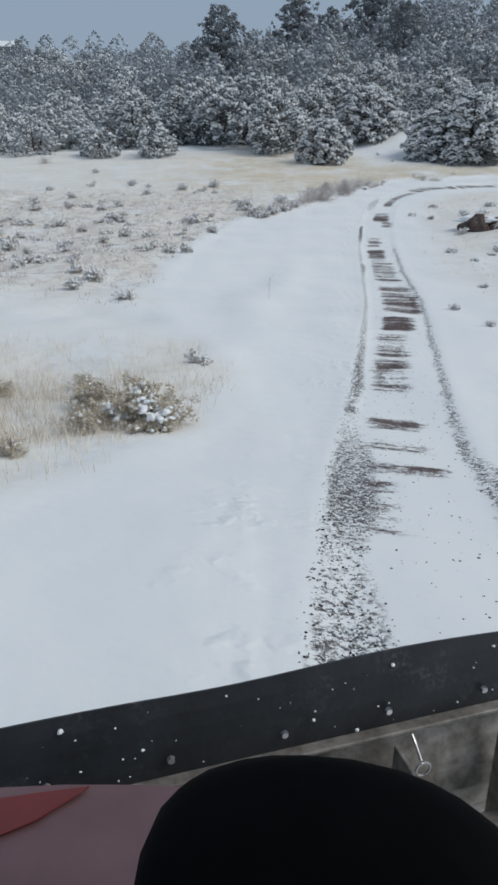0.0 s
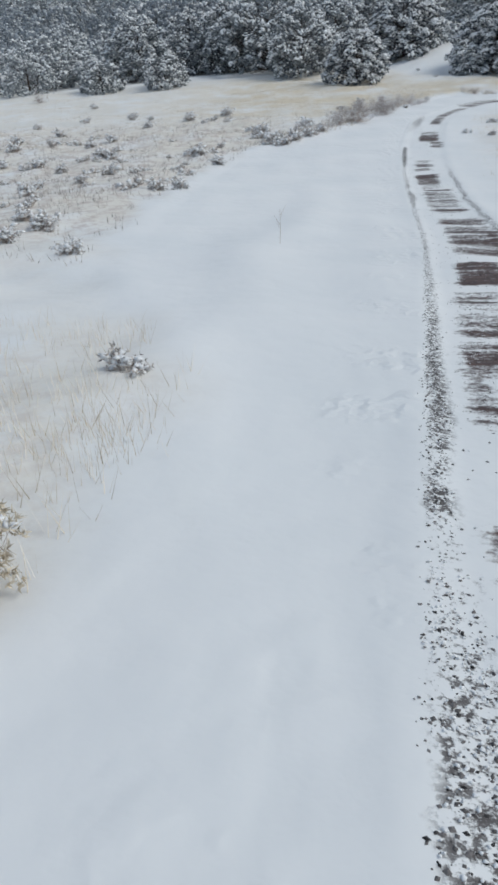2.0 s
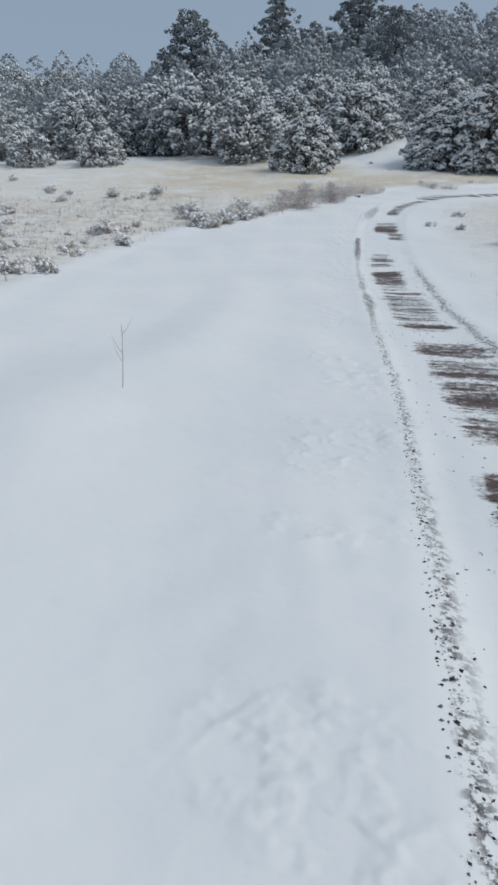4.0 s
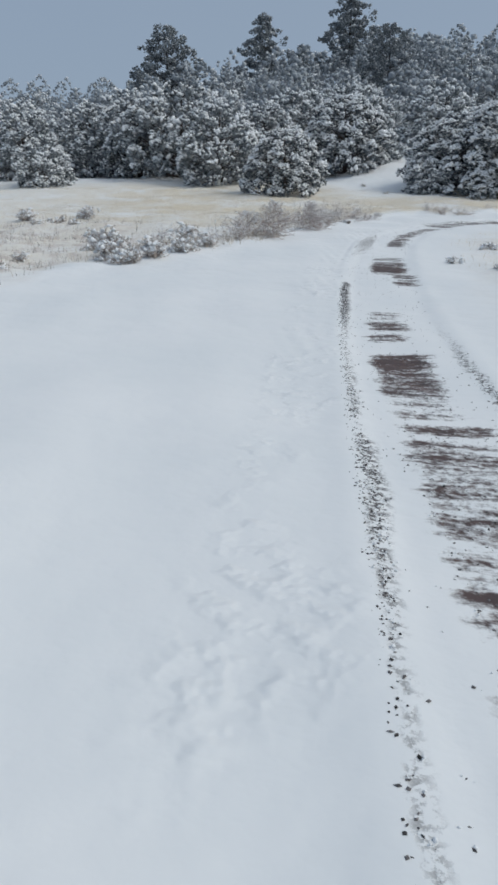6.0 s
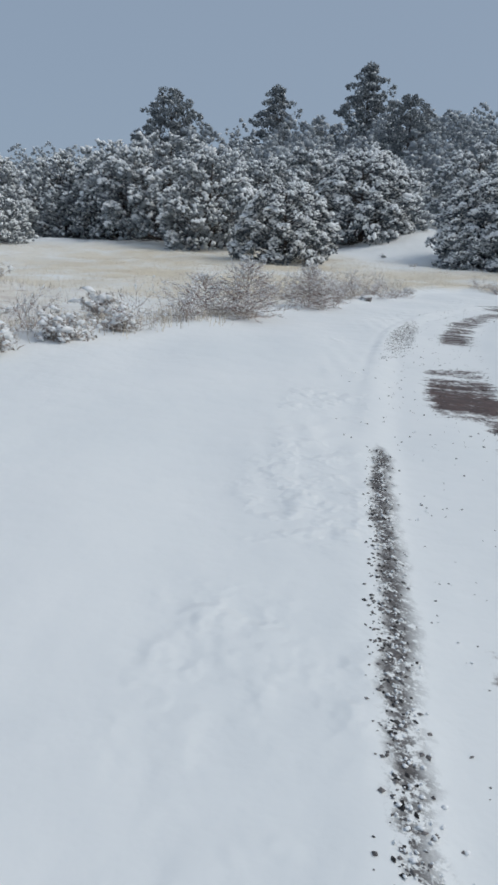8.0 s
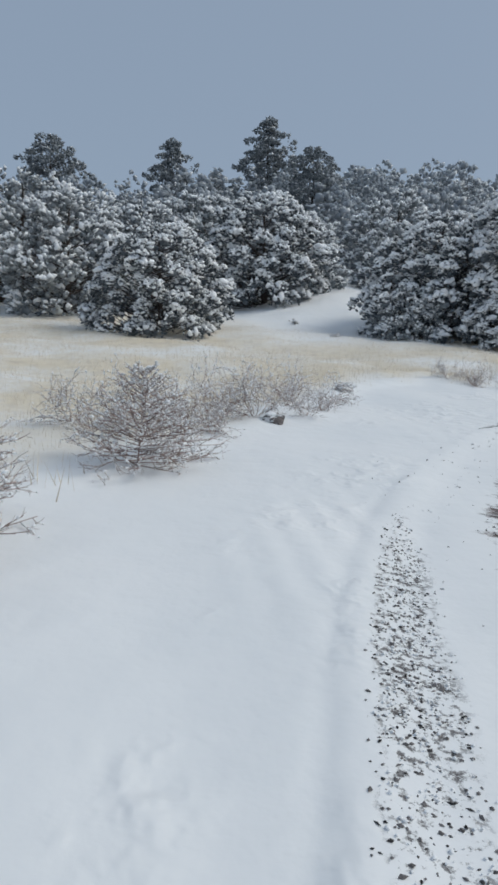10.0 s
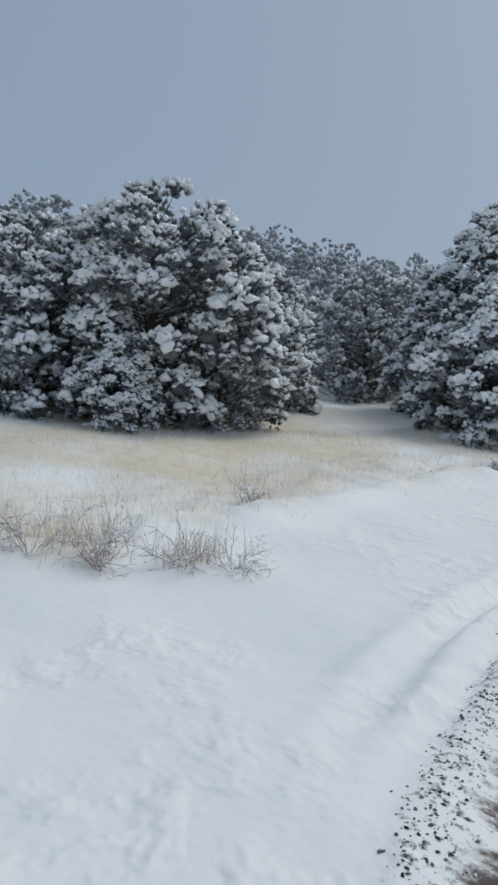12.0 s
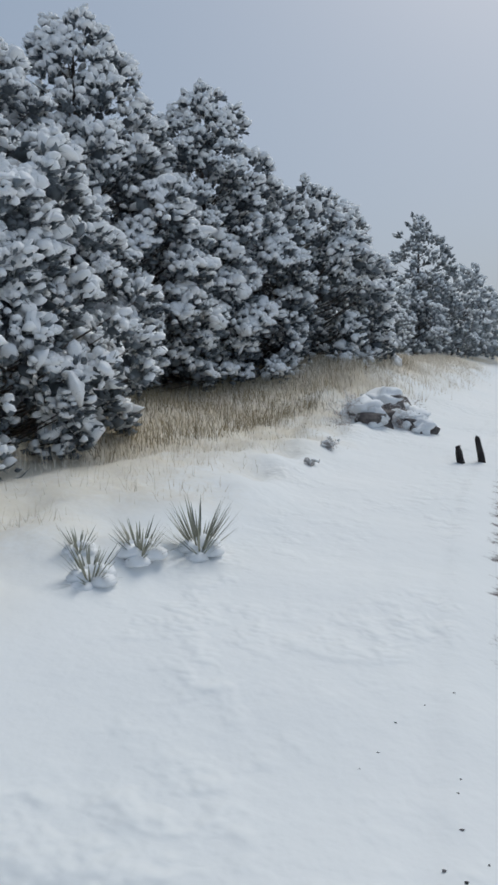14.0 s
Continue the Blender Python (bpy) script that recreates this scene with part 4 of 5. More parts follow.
# ---------------------------------------------------------------- gravel
def gravel():
    """Loose stones along the scraped lane, as one mesh."""
    r = np.random.RandomState(71)
    n = 72000
    pick = r.uniform(0, 1, n)
    line = LANE_LINE
    seg = np.hypot(*np.diff(line, axis=0).T)
    run = np.r_[0, np.cumsum(seg)]
    s = r.uniform(40.0, 106.0, n)
    x0, y0 = np.interp(s, run, line[:, 0]), np.interp(s, run, line[:, 1])
    tx, ty = np.gradient(line[:, 0], run), np.gradient(line[:, 1], run)
    nx, ny = np.interp(s, run, ty), -np.interp(s, run, tx)
    wide, thick, shift = border_of(s)
    d = np.where(pick < 0.62, r.beta(1.5, 1.6, n) * np.maximum(wide, 0.04) * 1.25 - 0.05 - shift + r.normal(0, 1, n) * (0.025 + 0.22 * (wide < 0)), np.where(pick < 0.72, 1.57 + r.normal(0, 0.045, n), r.uniform(0.1, 1.5, n)))
    keep = r.uniform(0, 1, n) < np.where(pick < 0.62, np.clip(0.012 + np.maximum(wide, 0) * 2.4 * thick, 0, 1), np.where(pick < 0.72, 0.4 * (s < 73), 0.10 + 0.5 * (scraped(d, s) > 0.4)))
    x, y, d = (x0 + d * nx)[keep], (y0 + d * ny)[keep], d[keep]
    m = len(x)
    size = np.minimum(0.0068 * np.exp(r.normal(0, 0.5, m)), 0.012)
    shape = np.array([(1, 0, 0), (-1, 0.2, 0), (0.1, 1, 0), (0, -1, 0.1), (0.1, 0.1, 0.9), (0, 0, -0.8)], float)
    faces = np.array([(0, 2, 4), (2, 1, 4), (1, 3, 4), (3, 0, 4), (2, 0, 5), (1, 2, 5), (3, 1, 5), (0, 3, 5)])
    a = r.uniform(0, math.tau, m)
    fr = np.stack([np.stack([np.cos(a), np.sin(a), 0 * a], -1), np.stack([-np.sin(a), np.cos(a), 0 * a], -1), np.tile((0.0, 0, 1), (m, 1))], 1)
    scales = size[:, None] * np.stack([r.uniform(0.8, 1.6, m), r.uniform(0.6, 1.1, m), r.uniform(0.5, 0.9, m)], -1)
    v, f = scatter_shape(shape, faces, fr, np.stack([x, y, ground_z(x, y) + size * 0.15], -1), scales, 0.25, r)
    ob = new("gravel", mesh_of("gravel", v, f, [STONE]))
    tagged(ob, "loose dark gravel scraped up beside the lane", "gravel", kind="stuff")
    pick = r.choice(np.flatnonzero((d > 0.0) & (d < 0.5)), 5200)
    x, y, size = x[pick] + r.normal(0, 0.02, 5200), y[pick] + r.normal(0, 0.02, 5200), np.minimum(0.0052 * np.exp(r.normal(0, 0.4, 5200)), 0.009)
    v, f = scatter_shape(*dome(5, 2), fr[pick], np.stack([x, y, ground_z(x, y) + 0.004], -1), size[:, None] * np.array((1.3, 1.0, 0.9)), 0.3, r)
    tagged(new("snow_crumbs", mesh_of("snow_crumbs", v, f, [SNOW], smooth=True)), "crumbs of white snow mixed into dark gravel", "snow", kind="stuff")


gravel()


# ---------------------------------------------------------------- shrubs
def shoot_lines(r, stems, height, spread, forks, droop=0.0):
    """Forking twigs as lines of points with two radii."""
    lines, tips = [], []

    def grow(p, d, length, rad, depth):
        pts = [p]
        steps = 3
        for _ in range(steps):
            d = d + r.normal(0, 0.22, 3) + np.array((0, 0, -droop))
            d /= np.linalg.norm(d)
            p = p + d * length / steps
            p[2] = max(p[2], 0.02)
            pts.append(p.copy())
        lines.append((np.array(pts), rad, rad * 0.55))
        tips.append((pts[-1], d))
        if depth:
            for _ in range(forks):
                k = r.randint(1, steps + 1)
                e = d + r.normal(0, 0.65, 3)
                grow(pts[k].copy(), e / np.linalg.norm(e), length * r.uniform(0.45, 0.75), rad * 0.6, depth - 1)

    for _ in range(stems):
        a, out = r.uniform(0, math.tau), r.uniform(0.2, 1.0) * spread
        d = np.array((math.cos(a) * out, math.sin(a) * out, 1.0))
        grow(np.array((r.normal(0, 0.05), r.normal(0, 0.05), -0.05)), d / np.linalg.norm(d), height * r.uniform(0.45, 0.75), 0.009, 2)
    return lines, tips


def leader_lines(r, height, radius, branches):
    """A cone of level branches round one upright stem, with short forking twigs."""
    lines, tips = [], []

    def twig(p, d, length, rad, depth):
        mid = p + d * length * 0.5 + r.normal(0, 0.03, 3) * length
        e = d + r.normal(0, 0.22, 3) + np.array((0, 0, 0.1))
        end = mid + e / np.linalg.norm(e) * length * 0.5
        lines.append((np.array([p, mid, (mid + end) / 2, end]), rad, rad * 0.5))
        tips.append((end, e / np.linalg.norm(e)))
        if depth:
            for k in np.linspace(0.25, 0.95, 3 + 2 * depth):
                f = d + r.normal(0, 0.55, 3) * np.array((1, 1, 0.75)) + np.array((0, 0, 0.1))
                q = p + (mid - p) * k * 2 if k < 0.5 else mid + (end - mid) * (k * 2 - 1)
                twig(q, f / np.linalg.norm(f), length * r.uniform(0.22, 0.42), rad * 0.55, depth - 1)

    stem = np.stack([0.04 * np.sin(np.linspace(0, 3, 4)), 0.03 * np.cos(np.linspace(0, 4, 4)), np.linspace(-0.05, height, 4)], -1)
    lines.append((stem, 0.016, 0.005))
    for k in range(branches):
        h = ((k + r.uniform(0, 1)) / branches) ** 1.25
        a = k * 2.4 + r.normal(0, 0.3)
        d = np.array((math.cos(a), math.sin(a), 0.02 + 0.75 * h + r.normal(0, 0.12)))
        p = np.array((np.interp(h * height, stem[:, 2], stem[:, 0]), np.interp(h * height, stem[:, 2], stem[:, 1]), 0.04 + h * height * 0.96))
        twig(p, d / np.linalg.norm(d), (radius * (1 - h) ** 0.8 + 0.08) * r.uniform(0.7, 1.12), 0.008, 2)
    return lines, tips


def shrub(name, label, seed, stems, height, spread, forks, leaf, leaf_mat, snow, snow_size, droop=0.0, twig=1.0, lined=False, leader=0):
    wood = TWIG if lined else PALE_TWIG
    r = np.random.RandomState(seed)
    lines, tips = leader_lines(r, height, spread, leader) if leader else shoot_lines(r, stems, height, spread, forks, droop)
    root = new(name)
    root.empty_display_size = 0.2
    lines = [(p, a * twig, b * twig) for p, a, b in lines]
    ob = part_mesh("branching", mesh_of("branching", *tube_lines(lines, 3), [wood], smooth=True), root)
    ob["kind"] = "stuff"
    q, d = np.array([t[0] for t in tips]), np.array([t[1] for t in tips])
    if leaf:
        k = r.randint(0, len(q), leaf)
        c = q[k] + r.normal(0, 0.035, (leaf, 3))
        v, f = needle_fans(rotations(leaf, r, d[k] + r.normal(0, 0.4, (leaf, 3))), c, np.full(leaf, 0.055), 4, 0.16, r)
        ob = part_mesh("leaves", mesh_of("leaves", v, f, [leaf_mat]), root, "grey-tan dried leaves and seed heads")
        ob["kind"] = "stuff"
    if lined:      # snow lying along the twigs
        k = r.randint(0, len(lines), snow)
        j = r.randint(0, 3, snow)
        a, b = np.array([lines[i][0][s] for i, s in zip(k, j)]), np.array([lines[i][0][s + 1] for i, s in zip(k, j)])
        run = np.linalg.norm(b - a, axis=1)
        shape, f = dome(4, 1)
        sd = np.stack([run * r.uniform(0.35, 0.6, snow), snow_size * r.uniform(0.6, 1.4, snow), snow_size * r.uniform(0.7, 1.4, snow)], -1)
        v, f = scatter_shape(shape, f, rotations(snow, r, b - a + r.normal(0, 0.002, (snow, 3))), (a + b) / 2 + np.array((0, 0, 0.004)), sd, 0.25, r)
        k = r.randint(0, len(q), snow // 2)
        cap = snow_size * 1.1 * np.exp(r.normal(0, 0.35, (len(k), 1)))
        v, f = joined((v, f), scatter_shape(*dome(4, 1), rotations(len(k), r, d[k] * np.array((1, 1, 0.3)) + 0.01), q[k], cap * np.array((1.3, 0.9, 0.8)), 0.25, r))
        part_mesh("snow_load", mesh_of("snow_load", v, f, [SNOW], smooth=True), root, "white snow lying along the twigs")["kind"] = "stuff"
    elif snow:
        k = r.randint(0, len(q), snow)
        size = snow_size * np.exp(r.normal(0, 0.4, snow))
        shape, f = dome(4, 1)
        away = d[k] * np.array((1, 1, 0.2)) + r.normal(0, 0.05, (snow, 3))
        v, f = scatter_shape(shape, f, rotations(snow, r, away), q[k] + r.normal(0, 0.01, (snow, 3)), np.stack([size * 1.2, size * 0.8, size * 0.7], -1), 0.25, r)
        ob = part_mesh("snow_load", mesh_of("snow_load", v, f, [SNOW], smooth=True), root, "lumps of white snow")
        ob["kind"] = "stuff"
    return tagged(root, label, "shrub")


SAGES = Stock([
    shrub("sagebrush", "low grey sagebrush half buried in snow", 81, 16, 0.40, 1.9, 2, 300, SAGE, 260, 0.040),
    shrub("sagebrush", "straggling grey sagebrush capped with snow", 82, 13, 0.46, 1.5, 2, 260, SAGE, 240, 0.040),
    shrub("sagebrush", "small grey sagebrush tuft in the snow", 83, 9, 0.30, 2.0, 2, 180, SAGE, 160, 0.032),
])
BARE = Stock([
    shrub("bare_shrub", "leafless twiggy shrub dusted with snow", 91, 15, 1.05, 1.1, 4, 0, SAGE, 440, 0.0115, 0.03, 0.8, True),
    shrub("bare_shrub", "spreading leafless shrub dusted with snow", 92, 12, 0.95, 1.4, 4, 0, SAGE, 400, 0.0115, 0.06, 0.8, True),
    shrub("bare_shrub", "low leafless shrub bent under snow", 93, 12, 0.85, 1.6, 4, 0, SAGE, 420, 0.0115, 0.10, 0.8, True),
])
CONE = Stock([
    shrub("bare_shrub", "cone-shaped leafless shrub with snow along its twigs", 98, 1, 1.12, 0.82, 0, 0, SAGE, 2000, 0.013, 0, 0.85, True, 84),
    shrub("bare_shrub", "bushy leafless shrub with snow along its twigs", 100, 1, 0.75, 0.85, 0, 0, SAGE, 1500, 0.013, 0, 0.85, True, 60),
])
RABBIT = Stock([
    shrub("rabbitbrush", "tan rabbitbrush with snow-capped seed heads", 95, 24, 0.66, 1.2, 2, 1900, BRUSH, 300, 0.032),
    shrub("rabbitbrush", "upright tan rabbitbrush with tufts of snow", 96, 26, 0.62, 0.6, 2, 1000, BRUSH, 220, 0.030),
])
for k, (x, y, s) in enumerate([
    (-15.7, 37.6, 1.2), (-8.6, 39.0, 1.5), (-8.4, 29.3, 1.5), (-6.8, 29.4, 1.0), (-12.0, 29.2, 1.2), (-13.7, 29.0, 1.1), (-15.2, 30.3, 1.2), (-8.5, 20.8, 1.0),
    (-2.69, 12.45, 0.85), (-6.4, 19.6, 0.8), (-13.2, 39.3, 1.2), (-13.6, 37.9, 1.0), (-7.4, 28.9, 1.0), (-18.9, 41.9, 1.3), (-17.1, 42.5, 1.3), (-14.1, 49.1, 1.1), (-16.5, 53.5, 1.2),
    (-21.4, 59.9, 1.3), (-6.5, 44.1, 1.4), (-7.0, 36.2, 1.1), (-5.1, 41.0, 1.5), (-5.6, 41.9, 1.6), (-4.6, 42.0, 1.45),
]):
    SAGES.put(k, x, y, k * 77.0, s, group="sagebrush over the meadow", sink=0.02)
for k, (x, y, s) in enumerate([
    (-4.4, 46.4, 1.5), (-6.6, 43.2, 1.4), (-4.0, 43.2, 1.2), (-3.6, 44.6, 1.1), (-9.6, 33.5, 1.1), (-11.0, 34.0, 1.2), (-18.0, 34.5, 1.2),
    (-10.2, 25.5, 0.9), (2.95, 20.0, 0.5), (3.5, 17.6, 0.45), (4.4, 24.5, 0.6), (2.0, 55.7, 0.5), (13.3, 60.2, 0.6), 
    (19.8, 59.9, 0.4), (21.0, 60.1, 0.4), (5.2, 72.6, 0.9), (3.1, 66.5, 0.6), (1.9, 70.0, 0.5), (6.2, 42.5, 0.9), (4.2, 41.3, 0.8),
]):
    SAGES.put(k + 1, x, y, k * 77.0, s, group="sagebrush over the meadow", sink=0.02)
sage_rng, sage_at = random.Random(12), []
while len(sage_at) < 44:
    x, y = sage_rng.uniform(-24, -5.0), sage_rng.uniform(20, 54)
    if x < -6.8 - 0.05 * abs(y - 34) and all((x - a) ** 2 + (y - c) ** 2 > 0.9 for a, c in sage_at):
        sage_at.append((x, y))
        SAGES.put(len(sage_at), x, y, len(sage_at) * 77.0, sage_rng.uniform(0.5, 1.35), group="sagebrush over the meadow", sink=0.02)
for k, (x, y, s) in enumerate([
    (-2.2, 48.2, 0.6), (-0.9, 50.6, 0.75), (-1.5, 50.9, 0.7), (-0.1, 51.2, 0.6), (0.4, 52.4, 0.85), (1.1, 52.5, 0.5), (-0.1, 52.3, 0.8), (0.8, 53.1, 0.7),
    (6.06, 57.05, 0.47), (5.0, 57.5, 0.6), (4.5, 57.8, 0.55), (5.75, 57.35, 0.55), (7.4, 59.0, 0.45), (24.3, 60.95, 0.6), (25.3, 60.4, 0.6), (24.7, 60.0, 0.5), (26.1, 60.2, 0.6), (23.6, 60.7, 0.45), (-28.1, 65.2, 1.1), (-4.7, 43.5, 0.8), (-3.6, 44.8, 0.9), (-2.9, 46.2, 0.9), (-0.45, 49.8, 0.85), (-1.0, 51.6, 0.85), (-0.5, 51.4, 0.7), (-1.9, 51.6, 0.8), (-0.6, 53.0, 0.8), (1.4, 53.4, 0.6), (0.2, 53.8, 0.8), (1.7, 54.3, 0.55), (0.9, 54.4, 0.7),
]):
    BARE.put(k, x, y, k * 53.0, s, group="leafless shrubs beside the lane", sink=0.03)
for k, x, y, s in [(0, -1.86, 47.3, 1.0), (1, -2.7, 47.5, 1.0), (0, -0.72, 49.5, 0.85)]:
    CONE.put(k, x, y, 140.0 + x * 90.0, s, group="leafless shrubs beside the lane", sink=0.03)
for k, x, y, s in [(0, -2.66, 8.72, 0.98), (0, -2.45, 8.58, 0.78), (0, -2.9, 8.6, 0.75), (1, -3.6, 9.2, 0.75), (1, -3.35, 8.2, 0.6), (0, -5.4, 9.9, 0.5), (1, -4.2, 10.4, 0.45), (1, -3.55, 6.55, 0.42)]:
    RABBIT.put(k, x, y, x * 900 + y * 50, s, group="rabbitbrush on the verge", sink=0.03)
LOW = Stock([
    shrub("sagebrush", "small snow-dusted tuft of dry brush", 84, 6, 0.30, 2.2, 2, 110, SAGE, 110, 0.040),
    shrub("sagebrush", "flat snow-dusted tuft of dry brush", 85, 7, 0.24, 2.8, 2, 120, SAGE, 120, 0.038),
])
low_rng = random.Random(23)
beds = [(low_rng.uniform(-23, -6), low_rng.uniform(21, 50), low_rng.uniform(0.8, 2.2)) for _ in range(17)]
for k in range(80):
    bx, by, wide = beds[k % 17]
    x, y = low_rng.gauss(bx, wide * 1.3), low_rng.gauss(by, wide * 0.7)
    if k % 8 == 0:      # a few on the far side of the lane
        x, y = low_rng.uniform(3.0, 8.5), low_rng.uniform(27, 46)
    if x < -6.6 + 0.04 * abs(y - 30) or x > 2.5:
        LOW.put(k, x, y, k * 61.0, low_rng.uniform(0.6, 1.7), group="sagebrush over the meadow", sink=0.03)


def snow_pillows(seed, name, label, spots):
    """Pads of snow settled on a clump of brush: (x, y, height over the ground, size)."""
    r = np.random.RandomState(seed)
    c = np.array([(x, y, z_at(x, y) + h) for x, y, h, _ in spots])
    k = np.repeat(np.arange(len(c)), 26)
    w = np.array([spot[3] for spot in spots])[k]
    at = c[k] + r.normal(0, 0.55, (len(k), 3)) * w[:, None] * np.array((1, 1, 0.6))
    size = w * np.exp(r.normal(-1.45, 0.4, len(k)))
    v, f = scatter_shape(*dome(7, 3), rotations(len(k), r, r.normal(0, 1, (len(k), 3)) * np.array((1, 1, 0.5))), at, size[:, None] * np.stack([r.uniform(0.8, 1.3, len(k)), r.uniform(0.7, 1.0, len(k)), r.uniform(0.6, 0.95, len(k))], -1), 0.2, r)
    return tagged(new(name, mesh_of(name, v, f, [SNOW], smooth=True)), label, "snow", kind="stuff")


snow_pillows(97, "snow_pads", "rounded pads of snow lying on rabbitbrush", [(-2.42, 8.48, 0.38, 0.13), (-2.6, 8.4, 0.36, 0.14), (-2.28, 8.42, 0.26, 0.13), (-2.75, 8.6, 0.46, 0.11), (-2.4, 8.3, 0.24, 0.14), (-2.5, 8.45, 0.14, 0.12), (-3.1, 8.45, 0.30, 0.10), (-2.9, 8.4, 0.15, 0.11)])


def dry_weed(x, y, height):
    """One thin dead stalk with a few side twigs."""
    r = np.random.RandomState(99)
    root = new("dry_weed")
    root.matrix_basis = pose(x, y, z_at(x, y) - 0.03)
    stalk = np.stack([0.02 * np.sin(np.linspace(0, 2, 6)), 0 * np.linspace(0, 1, 6), np.linspace(0, height, 6)], -1)
    part_mesh("stalk", mesh_of("stalk", *tube_lines([(stalk, 0.006, 0.003)], 5), [PALE_TWIG], smooth=True), root)
    for k in range(4):
        a, z = r.uniform(0, math.tau), height * (0.45 + 0.13 * k)
        p = np.array((0.015, 0, z))
        part_mesh("twig", mesh_of("twig", *tube_lines([(np.stack([p, p + 0.06 * np.array((math.cos(a), math.sin(a), 1.2)), p + 0.11 * np.array((math.cos(a), math.sin(a), 1.6))]), 0.003, 0.0015)], 4), [PALE_TWIG], smooth=True), root)
    tagged(root, "single thin dry weed standing in the snow", "weed")


dry_weed(-2.32, 20.4, 0.68)


def yucca(seed, leaves, length):
    """Stiff narrow leaves from one base, with snow caught among them."""
    r = np.random.RandomState(seed)
    root = new("yucca")
    a, up = r.uniform(0, math.tau, leaves), r.uniform(0.3, 2.2, leaves)
    d = np.stack([np.cos(a), np.sin(a), up], -1)
    d /= np.linalg.norm(d, axis=1, keepdims=True)
    side = np.cross(d, (0, 0, 1.0))
    side /= np.linalg.norm(side, axis=1, keepdims=True)
    ln = (length * r.uniform(0.7, 1.15, leaves))[:, None]
    lift = np.cross(side, d) * 0.003
    b = np.array((0, 0, 0.05)) + d * 0.03
    v = np.stack([b - side * 0.008, b + side * 0.008, b + d * ln * 0.6 + side * 0.007 + lift, b + d * ln * 0.6 - side * 0.007 + lift, b + d * ln], 1).reshape(-1, 3)
    f = (np.array([(0, 1, 2), (0, 2, 3), (3, 2, 4)])[None] + (np.arange(leaves) * 5)[:, None, None]).reshape(-1, 3)
    ob = part_mesh("leaves", mesh_of("leaves", v, f, [YUCCA]), root, "stiff narrow green-grey leaves")
    ob["kind"] = "stuff"
    shape, sf = dome(9, 4)
    v, f = scatter_shape(shape, sf, np.eye(3)[None].repeat(4, 0), np.array([(0.04, -0.10, 0.10), (-0.09, -0.05, 0.08), (0.05, 0.06, 0.12), (-0.03, 0.10, 0.07)]), np.array([(0.16, 0.13, 0.11), (0.10, 0.10, 0.08), (0.10, 0.09, 0.08), (0.1, 0.1, 0.06)]), 0.12, r)
    ob = part_mesh("snow_cap", mesh_of("snow_cap", v, f, [SNOW], smooth=True), root, "rounded cap of white snow")
    v, f = tube_lines([(np.array([(0, -0.03, -0.12), (0, -0.02, 0.0), (0, 0, 0.07)]), 0.09, 0.06)], 8)
    part_mesh("base", mesh_of("base", v, f, [CHAR], smooth=True), root, "dark fibrous base")
    return tagged(root, "spiky yucca with a cap of snow", "yucca")


YUCCAS = Stock([yucca(101, 75, 0.46), yucca(102, 45, 0.34)])
for k, x, y, s in [(0, 16.1, 59.35, 1.0), (1, 15.6, 59.55, 1.0), (1, 15.1, 59.6, 0.9), (1, 15.35, 59.9, 0.7)]:
    YUCCAS.put(k, x, y, k * 40 + x * 50, s, group="yuccas on the verge", sink=0.09)


# ---------------------------------------------------------------- rocks, bank, stumps
def lump(seed, sx, sy, sz, segments=3, rough=0.28):
    bm = bmesh.new()
    bmesh.ops.create_icosphere(bm, subdivisions=segments, radius=1)
    for v in bm.verts:
        p = v.co * 1.3 + Vector((seed * 3.1, 0, 0))
        k = 1 + rough * noise.noise(p) + rough * 0.5 * noise.noise(p * 2.7)
        v.co = Vector((v.co.x * sx, v.co.y * sy, v.co.z * sz)) * k
    return bm


def rock(seed, x, y, s, label):
    root = new("boulder")
    root.matrix_basis = pose(x, y, z_at(x, y) - 0.10 * s, 0, 0, seed * 50)
    bm = lump(seed, 0.36 * s, 0.30 * s, 0.38 * s, 3, 0.75)
    for v in bm.verts:      # broken faces
        v.co.z = min(v.co.z, 0.26 * s + 0.25 * v.co.x)
        v.co.y = max(v.co.y, -0.22 * s - 0.3 * v.co.z)
    part("stone", bm, ROCK, root)
    for k, (dx, dy, dz, w) in enumerate([(0.0, 0.06, 0.20, 0.28), (0.17, 0.10, 0.12, 0.22), (-0.18, 0.06, 0.10, 0.21), (0.02, -0.20, -0.02, 0.17)]):
        bm = lump(seed * 1.7 + k, w * s, 0.85 * w * s, (0.34 if s < 0.6 else 0.62) * w * s, 3, 0.8)
        bmesh.ops.translate(bm, verts=bm.verts, vec=(dx * s, dy * s, dz * s))
        ob = part("snow_cap", bm, SNOW, root, "lumpy white snow on the stone")
        for f in ob.data.polygons:
            f.use_smooth = True
    tagged(root, label, "boulder", "boulders by the bend")


ROCK = plain("grey_brown_stone", (0.05, 0.045, 0.045), (0.20, 0.175, 0.165), 6, 0.95, bump=0.8, distance=0.03)
for k, (x, y, s) in enumerate([(24.55, 60.55, 1.35), (25.0, 60.0, 1.1), (24.85, 59.6, 0.8), (25.6, 59.95, 1.0), (25.5, 60.6, 1.5)]):
    rock(k + 1, x, y, s, "grey-brown boulder half buried in lumpy snow")
rock(9, 0.66, 52.2, 0.46, "small dark stone under snow among twigs")

